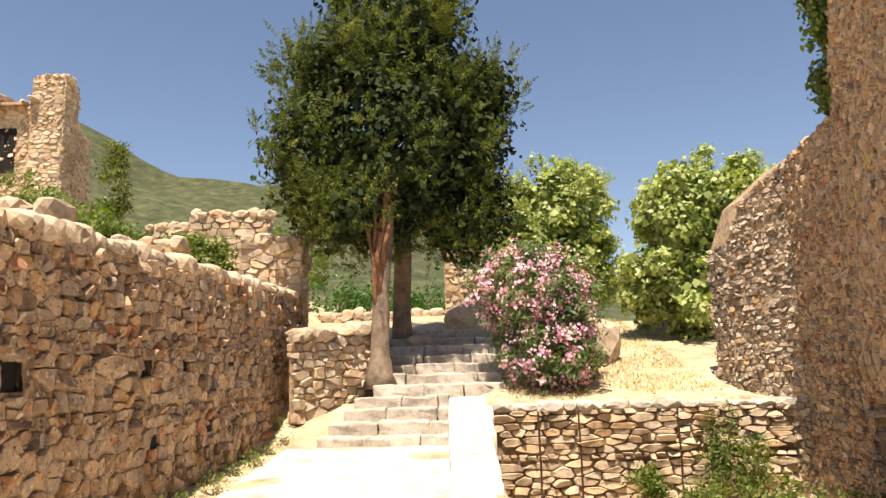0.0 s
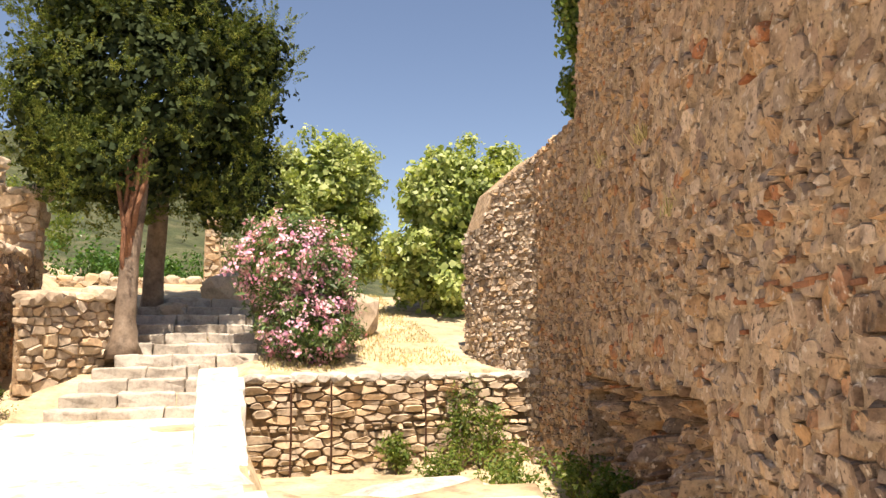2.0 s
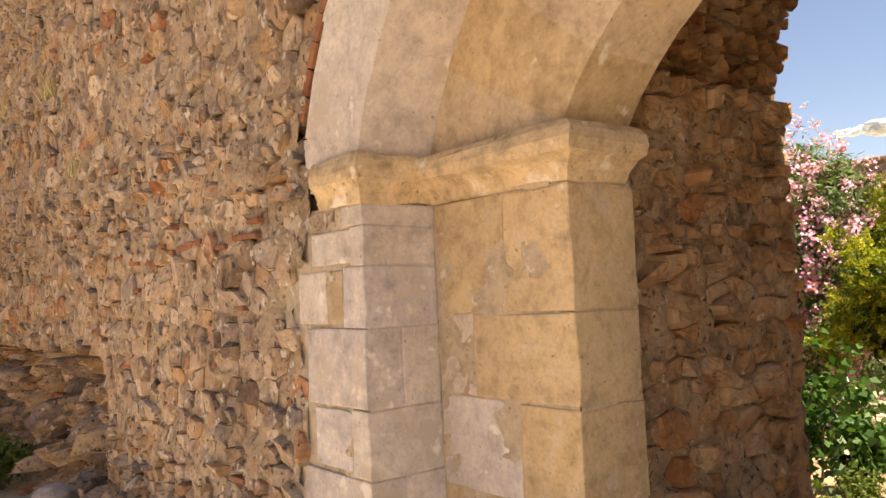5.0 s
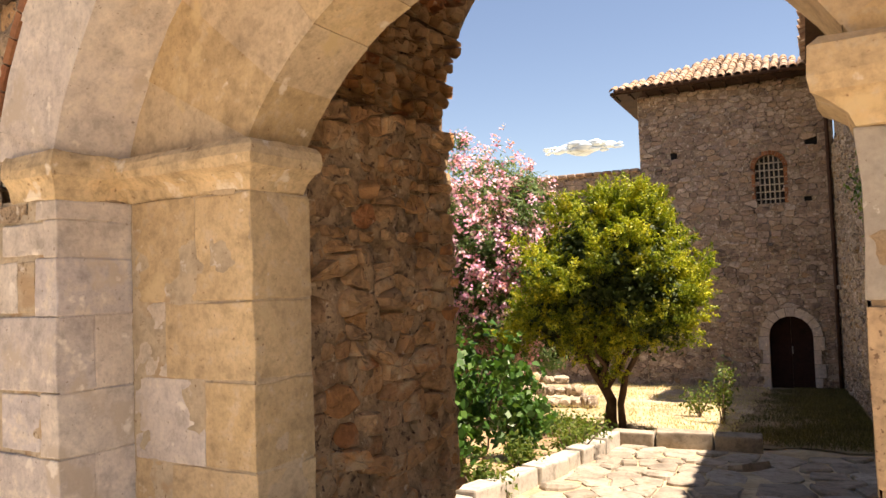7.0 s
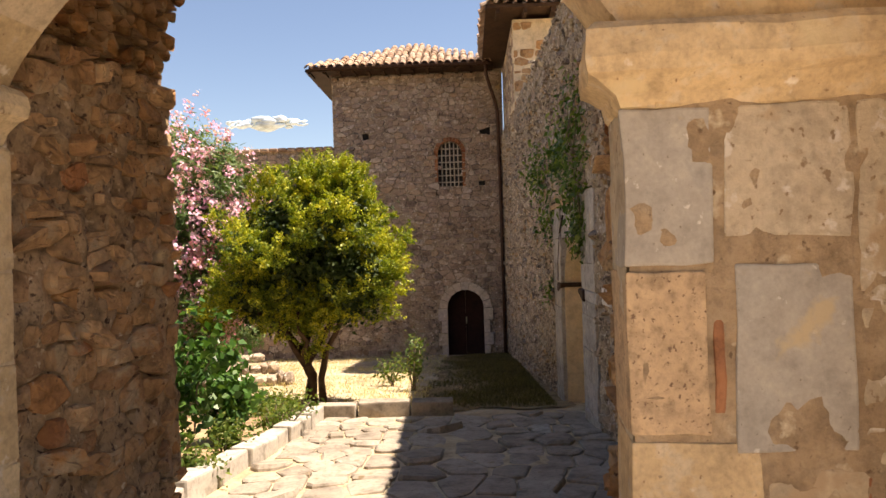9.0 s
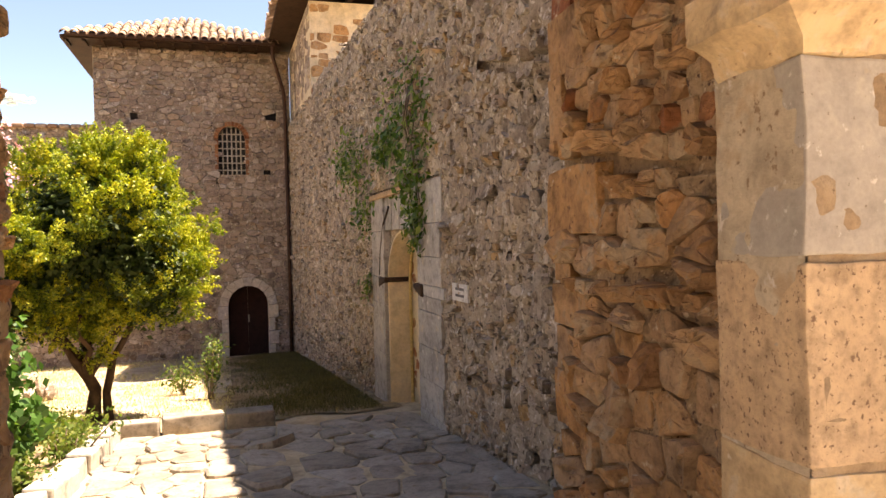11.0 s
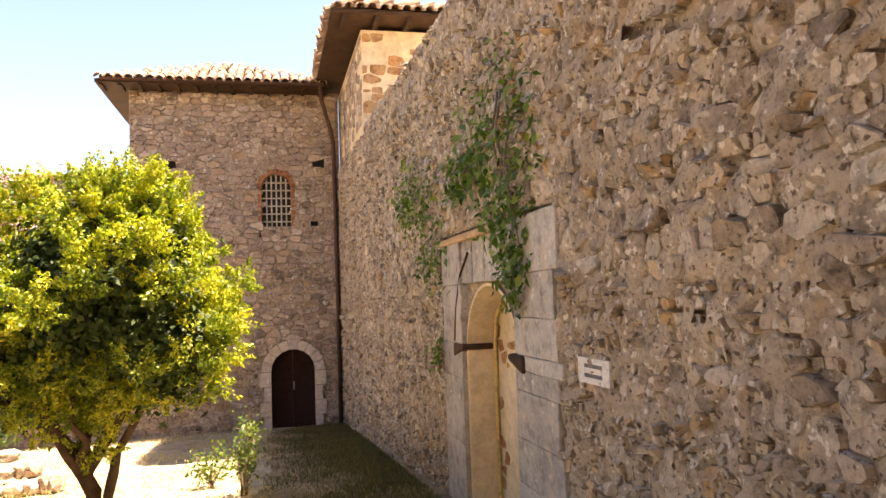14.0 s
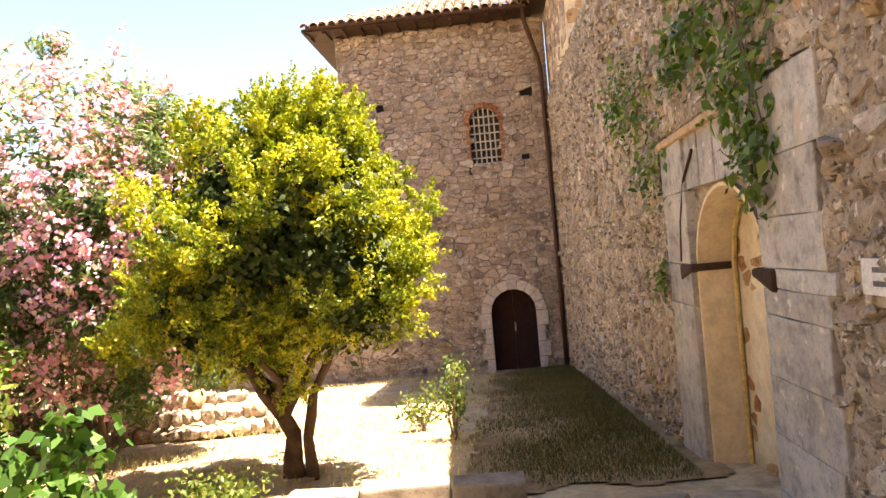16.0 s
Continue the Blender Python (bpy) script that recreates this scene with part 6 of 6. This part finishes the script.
# ---- grass ----
def blades(name, places, heights, material, label, seed, width=0.008):
    rng = np.random.default_rng(seed)
    p = np.asarray(places, float)
    n = len(p)
    a = rng.uniform(0, math.tau, n)
    side = np.stack([np.cos(a), np.sin(a), np.zeros(n)], 1) * width
    h = np.asarray(heights)[:, None] * rng.uniform(0.5, 1.3, (n, 1))
    bend = rng.normal(size=(n, 3)) * 0.35 * h
    bend[:, 2] = 0
    tip = p + bend + np.array([0, 0, 1.0]) * h
    vs = np.stack([p - side, p + side, tip], 1).reshape(-1, 3)
    me = bpy.data.meshes.new(name)
    me.vertices.add(3 * n)
    me.vertices.foreach_set("co", vs.ravel())
    me.loops.add(3 * n)
    me.loops.foreach_set("vertex_index", np.arange(3 * n, dtype=np.int32))
    me.polygons.add(n)
    me.polygons.foreach_set("loop_start", np.arange(0, 3 * n, 3, dtype=np.int32))
    me.materials.append(material)
    me.update(calc_edges=True)
    return tagged(new(name, me), label, "grass", kind="stuff")


gr = np.random.default_rng(8)


def scatter(x0, x1, y0, y1, n, thin=None):
    pts = []
    for x, y in zip(gr.uniform(x0, x1, n), gr.uniform(y0, y1, n)):
        if thin is None or thin(x, y):
            pts.append((x, y, ground_height(x, y) + 0.03))
    return pts


g1 = scatter(9.6, 21.1, -1.75, 0.1, 62000, lambda x, y: gr.random() < 1.15 + 0.5 * noise.noise((x * 0.9, y * 0.9, 0)) - 0.62 * (y + 1.75) - max(0, 0.6 - (x - 9.6)))
blades("lawn", g1, [0.05] * len(g1), m_lawn, "short shaded green grass by the courtyard wall", 1, 0.005)
g2 = scatter(9.7, 21.1, 0.0, 5.0, 20000, lambda x, y: gr.random() < 0.5 + 0.9 * noise.noise((x * 0.8, y * 0.8, 3)))
blades("dry_grass", g2, [0.045] * len(g2), m_straw, "short dry yellow grass in the sun", 2)
g3 = []
for s, a in zip(gr.uniform(0.8, 4.4, 9000), gr.uniform(11.9, 20.0, 9000)):
    q = out(s, a, 0)
    if noise.noise((s * 0.9, a * 0.9, 5)) > -0.1:
        g3.append((q.x, q.y, ground_height(q.x, q.y) + 0.01))
for s, a in zip(gr.uniform(-13, -3.4, 14000), gr.uniform(4, 24, 14000)):
    q = out(s, a, 0)
    if noise.noise((s * 0.5, a * 0.5, 5)) > -0.1:
        g3.append((q.x, q.y, ground_height(q.x, q.y) + 0.01))
blades("dry_grass", g3, [0.06] * len(g3), m_straw, "dry yellow grass on the terraces", 3, 0.012)
for k, (sg, z) in enumerate(((-4.72, 3.3), (-6.6, 3.55), (-7.7, 3.35), (-3.9, 2.5))):
    p0 = np.array(gate(sg, -0.02, z))
    tuft = p0 + gr.normal(size=(60, 3)) * (0.02, 0.09, 0.02)
    ob = blades("grass_tuft", tuft, [0.16] * 60, m_straw, "tuft of dry grass growing from the wall", 20 + k, 0.006)
    tagged(ob, category="plant", group="dry tufts on the wall")


# ---- laid stones, last ----


def front_only(p):
    s, z = gate_of(p)
    if -8.4 < s < -3.2 and z < 1.16 + 0.12 * noise.noise((s * 2.3, 0, 1)):
        return False
    if z >= 1.98:
        return math.hypot(s - 1.72, z - 1.43) > 2.24
    if s > 0:
        return s > 4.0
    return s < -0.36 if z > 1.79 else s < -next((js[-1] for _, low, js in LEFT if z > low), 0.35) - 0.055


lay_poly(wall_gate, [gate(-8.75, 0, -0.6), gate(4.4, 0, -0.6), gate(4.4, 0, WALL_TOP), gate(-7.6, 0, WALL_TOP), gate(-8.05, 0, 6.1), gate(-8.6, 0, 5.3), gate(-8.75, 0, 4.75)], m_rubble, inside=front_only,
         seed=1, row=(0.05, 0.2), aspect=(0.6, 1.6), joint=0.004, proud=(-0.004, 0.042), skin=m_mortar, wave=0.026, rise=0.012, pit=0.18, grid=0.035, near=lambda s, t: 5.4 < s < 8.3 and 0.9 < t < 2.9, fill=0.9)
lay_poly(wall_gate, [gate(-8.39, 0.45, -0.6), gate(-3.31, 0.45, -0.6), gate(-3.31, 0.45, 1.08), gate(-8.39, 0.45, 1.08)], m_rubble, seed=4, row=(0.16, 0.34), aspect=(0.45, 0.95), joint=0.014, proud=(0.06, 0.27), fill=0.8, rugged=True)
lay_poly(wall_gate, low_face, m_rubble, seed=5, row=(0.05, 0.15), aspect=(0.8, 1.7), proud=(0.006, 0.04), skin=m_mortar)
lay_poly(wall_gate, [EL + FWD * 0.8 + Vector((0, 0, -0.8)), EL + Vector((0, 0, -0.8)), EL + Vector((0, 0, 3.6)), EL + FWD * 0.8 + Vector((0, 0, 3.6))], m_grey_rubble, seed=66, row=(0.06, 0.14), proud=(0.006, 0.05))
lay_poly(wall_gate, end_face, m_grey_rubble, seed=6, row=(0.05, 0.14), aspect=(0.8, 1.7), proud=(0.006, 0.05), skin=m_mortar)
# Passage walls.
lay_poly(wall_gate, [gate(0.627, 0.67, -0.4), gate(0.627, 2.02, -0.4), gate(0.627, 2.02, 2.3), gate(0.627, 0.67, 2.3)], m_goldrubble, seed=7, row=(0.035, 0.15), aspect=(0.7, 2.4), joint=0.004, proud=(0.002, 0.04), skin=m_goldmortar, wave=0.03, rise=0.006, grid=0.025, fill=0.82, rugged=True, near=lambda s, t: True)
def beside_corner(p):
    r = p - Vector((1.83, 1.66, 0))
    w = r.dot(GW)
    if abs(p.z - (1.74 - 0.1 * (2.33 - w)) - 0.02 * noise.noise(p * 4)) < 0.05:
        return False
    return not any(z0 < p.z < z1 and w > 2.345 - run for z0, z1, run, _ in CORNER)


lay_poly(wall_gate, [gate(2.925, 2.32, -0.4), gate(2.925, 0.67, -0.4), gate(2.925, 0.67, 2.9), gate(2.925, 2.32, 2.9)], m_goldrubble, seed=8, row=(0.04, 0.2), aspect=(0.7, 2.2), joint=0.004, proud=(0.005, 0.06), skin=m_goldmortar, wave=0.028, rise=-0.002, rugged=True, grid=0.03, inside=beside_corner, near=lambda s, t: True)
lay_poly(wall_gate, [gate(0.6, 2.02, -0.4), gate(-1.5, 2.02, -0.4), gate(-1.5, 2.02, 3.6), gate(0.6, 2.02, 3.6)], m_goldrubble, seed=9, row=(0.12, 0.24), proud=(0.01, 0.06))
lay_poly(wall_gate, [gate(3.75, 2.32, -0.4), gate(2.95, 2.32, -0.4), gate(2.95, 2.32, 4.6), gate(3.75, 2.32, 4.6)], m_goldrubble, seed=10, row=(0.14, 0.3), proud=(0.015, 0.06))
# Vault stones.
for k in range(14):
    a = math.pi * (k + 0.5) / 14
    c, s = math.cos(a), math.sin(a)
    o = gate(1.75 + 1.15 * math.cos(math.pi * k / 14), 0.67, 2.3 + 1.15 * math.sin(math.pi * k / 14))
    e = gate(1.75 + 1.15 * math.cos(math.pi * (k + 1) / 14), 0.67, 2.3 + 1.15 * math.sin(math.pi * (k + 1) / 14))
    lay(wall_gate, o, GW, e - o, 1.34, (e - o).length, m_goldrubble, row=(0.05, 0.13), seed=600 + k, proud=(0.004, 0.025), rest="vault_stonework", inside=lambda a, b: a < 1.27)
# Bricks set in the gate wall.
br = random.Random(44)
for k in range(34):
    s, z = (br.uniform(-2.6, -0.5), br.gauss(1.73, 0.03)) if k < 16 else (br.uniform(-5.0, -0.4), br.uniform(0.3, 4.5))
    hewn("brick", s - 0.5, s - 0.5 + br.uniform(0.1, 0.24), -0.03, 0.05, z, z + 0.03, m_brick, wall_gate, k)
for k in range(9):
    t = 2.76 - 0.05 * k
    r = 2.25
    bm = bmesh.new()
    ring = []
    for w in (-0.022, 0.05):
        ring.append([bm.verts.new(gate(1.72 + q * math.cos(u), w, 1.43 + q * math.sin(u))) for q, u in ((r - 0.03, t), (r - 0.03, t + 0.046), (r + 0.01, t + 0.046), (r + 0.01, t))])
    bm.faces.new(ring[0])
    bm.faces.new(ring[1][::-1])
    for i in range(4):
        j = (i + 1) % 4
        bm.faces.new((ring[0][i], ring[1][i], ring[1][j], ring[0][j]))
    part("brick", bm, m_brick, wall_gate)


def clear_of_door(p):
    if any(abs(p.x - x) < w / 2 + 0.02 and abs(p.z - z) < w / 2 + 0.02 for x, z, w in COURT_HOLES):
        return False
    # Courses that have lost their stones.
    if 4.5 < p.x < 6.6 and abs(p.z - 2.52 - 0.13 * (p.x - 4.5) - 0.05 * noise.noise((p.x * 2.2, 0, 4))) < 0.05 + 0.05 * noise.noise((p.x * 3.1, 0, 9)):
        return False
    return not (7.7 < p.x < 11.0 and p.z < 2.03)


lay_poly(wall_court, [court(21.2, -2.2), court(3.78, -2.2), court(3.78, 4.52), court(21.2, 4.52)], m_grey_rubble, inside=clear_of_door, seed=11, row=(0.03, 0.17), aspect=(0.6, 1.9), joint=0.004, proud=(-0.006, 0.042), skin=m_grey_mortar, rise=0.02, wave=0.03, grid=0.03, pit=0.2,
         near=lambda s, t: 13.6 < s < 15.8 and 1.6 < t < 3.6, fill=0.92)
lay_poly(wall_court, [court(10.15, -1.2, -0.318), court(8.66, -1.2, -0.318), court(8.66, 1.4, -0.318), court(10.15, 1.4, -0.318)], m_goldrubble, seed=12, row=(0.1, 0.2), aspect=(1.0, 2.2), proud=(0.003, 0.012), fill=0.45, inside=lambda p: math.hypot(p.x - 9.42, max(0.0, p.z - 0.86)) < 0.72)


def clear_of_openings(p):
    if any(abs(p.y - y) < w * 0.7 and abs(p.z - z) < w * 0.55 for y, z, w in HOUSE_HOLES):
        return False
    if -1.32 < p.y < 0.26 and p.z < -0.26:
        return False
    if math.hypot(p.y + 0.53, p.z + 0.26) < 0.78 or math.hypot(p.y + 0.215, p.z - 4.14) < 0.47:
        return False
    return not (-0.58 < p.y < 0.15 and 3.18 < p.z < 4.14)


lay_poly(far_house, [(FX, 3.1, -2.0), (FX, -1.74, -2.0), (FX, -1.74, 6.4), (FX, 3.1, 6.4)], m_house_rubble, inside=clear_of_openings, seed=13, row=(0.08, 0.2), aspect=(0.9, 2.4), proud=(0.004, 0.036), skin=m_grey_mortar, grid=0.06, wave=0.02, near=lambda s, t: t < 3.0)
lay_poly(tower, [(16.75, -1.8, 4.5), (16.75, -6.9, 4.5), (16.75, -6.9, 6.45), (16.75, -1.8, 6.45)], m_goldrubble, seed=14, row=(0.12, 0.26), proud=(0.002, 0.02), fill=0.6)
lay_poly(tower, [(21.1, -1.798, 4.7), (16.75, -1.798, 4.7), (16.75, -1.798, 6.45), (21.1, -1.798, 6.45)], m_house_rubble, seed=15, row=(0.12, 0.26), proud=(0.002, 0.02), fill=0.8)


def no_hole(p):
    s, a = p.dot(SIDE), p.dot(FWD)
    return all(abs(a - ha_) > 0.12 or abs(p.z - hz) > 0.1 for ha_, hz in HOLES)


HOLES = [(5.05, 1.58), (7.2, 1.66), (8.2, 1.7), (9.9, 1.76), (12.0, 1.85), (7.4, 0.95), (9.0, 1.05), (5.6, 0.55)]
lay_poly(wall_left, [left_face[0], left_face[1], left_face[2], left_face[3]], m_rubble, inside=no_hole, seed=16, row=(0.05, 0.19), aspect=(0.7, 1.8), joint=0.005, proud=(0.004, 0.055), skin=m_mortar, wave=0.026, near=lambda s, t: 4 < s < 7.5 and t > 0.6)
# Square black panels stand in for the shade in these holes.
for a, z in HOLES:
    bm = bmesh.new()
    box(bm, (-0.06, -0.11, -0.11), (-0.035, 0.11, 0.11), 0.006)
    ob = part("putlog_hole", bm, m_hole_shade, wall_left, "square black panel painting the shade inside a beam hole")
    ob.matrix_basis = Matrix.Translation(out(-2.95 - 0.02 * (z > 1.4) + 0.0245 * (a - 1.0) - 0.01, a, z)) @ Matrix.Rotation(radians(15), 4, "Z")
lay_poly(wall_left, [out(-2.62, 14.5, -0.3), out(-3.3, 14.5, -0.3), out(-3.3, 14.5, 3.0), out(-2.66, 14.5, 3.0)][::1], m_dry, seed=17, row=(0.12, 0.22))
lay_poly(wall_terrace, [out(0.66, 11.5, -0.6), out(5.2, 11.5, -0.6), out(5.2, 11.5, 1.0), out(0.66, 11.5, 1.0)], m_dry, seed=18, row=(0.05, 0.16), aspect=(1.3, 3.6), joint=0.01, proud=(0.03, 0.08), near=lambda s, t: True)
lay_poly(wall_low, low_left, m_dry, seed=19, row=(0.1, 0.2), aspect=(0.9, 2.2), proud=(0.03, 0.08))
lay_poly(wall_north, [(FX, 9.4, -1.8), (FX, 3.12, -1.8), (FX, 3.12, 4.3), (FX, 9.4, 4.3)], m_house_rubble, seed=20, row=(0.12, 0.24))
# Courtyard paving.
paving = thing("pavement", "uneven pale flagstone paving of the courtyard", "pavement", kind="structure")
lay(paving, (3.2, -2.0, -0.08 * 2.2 + 0.004), (1, 0, -0.08), (0, 1, 0), 6.05, 3.35, m_flag, row=(0.24, 0.5), aspect=(0.9, 1.9), joint=0.01, proud=(0.012, 0.03), seed=21, name="flagstone", near=lambda s, t: True,
    inside=lambda s, t: t < 3.3 - 0.04 * s)
lay(paving, tuple(gate(0.62, 0.2, -0.02)), GU, GW, 2.2, 1.75, m_flag, row=(0.24, 0.45), aspect=(0.9, 1.7), joint=0.01, proud=(0.01, 0.02), seed=22, name="flagstone", near=lambda s, t: True)
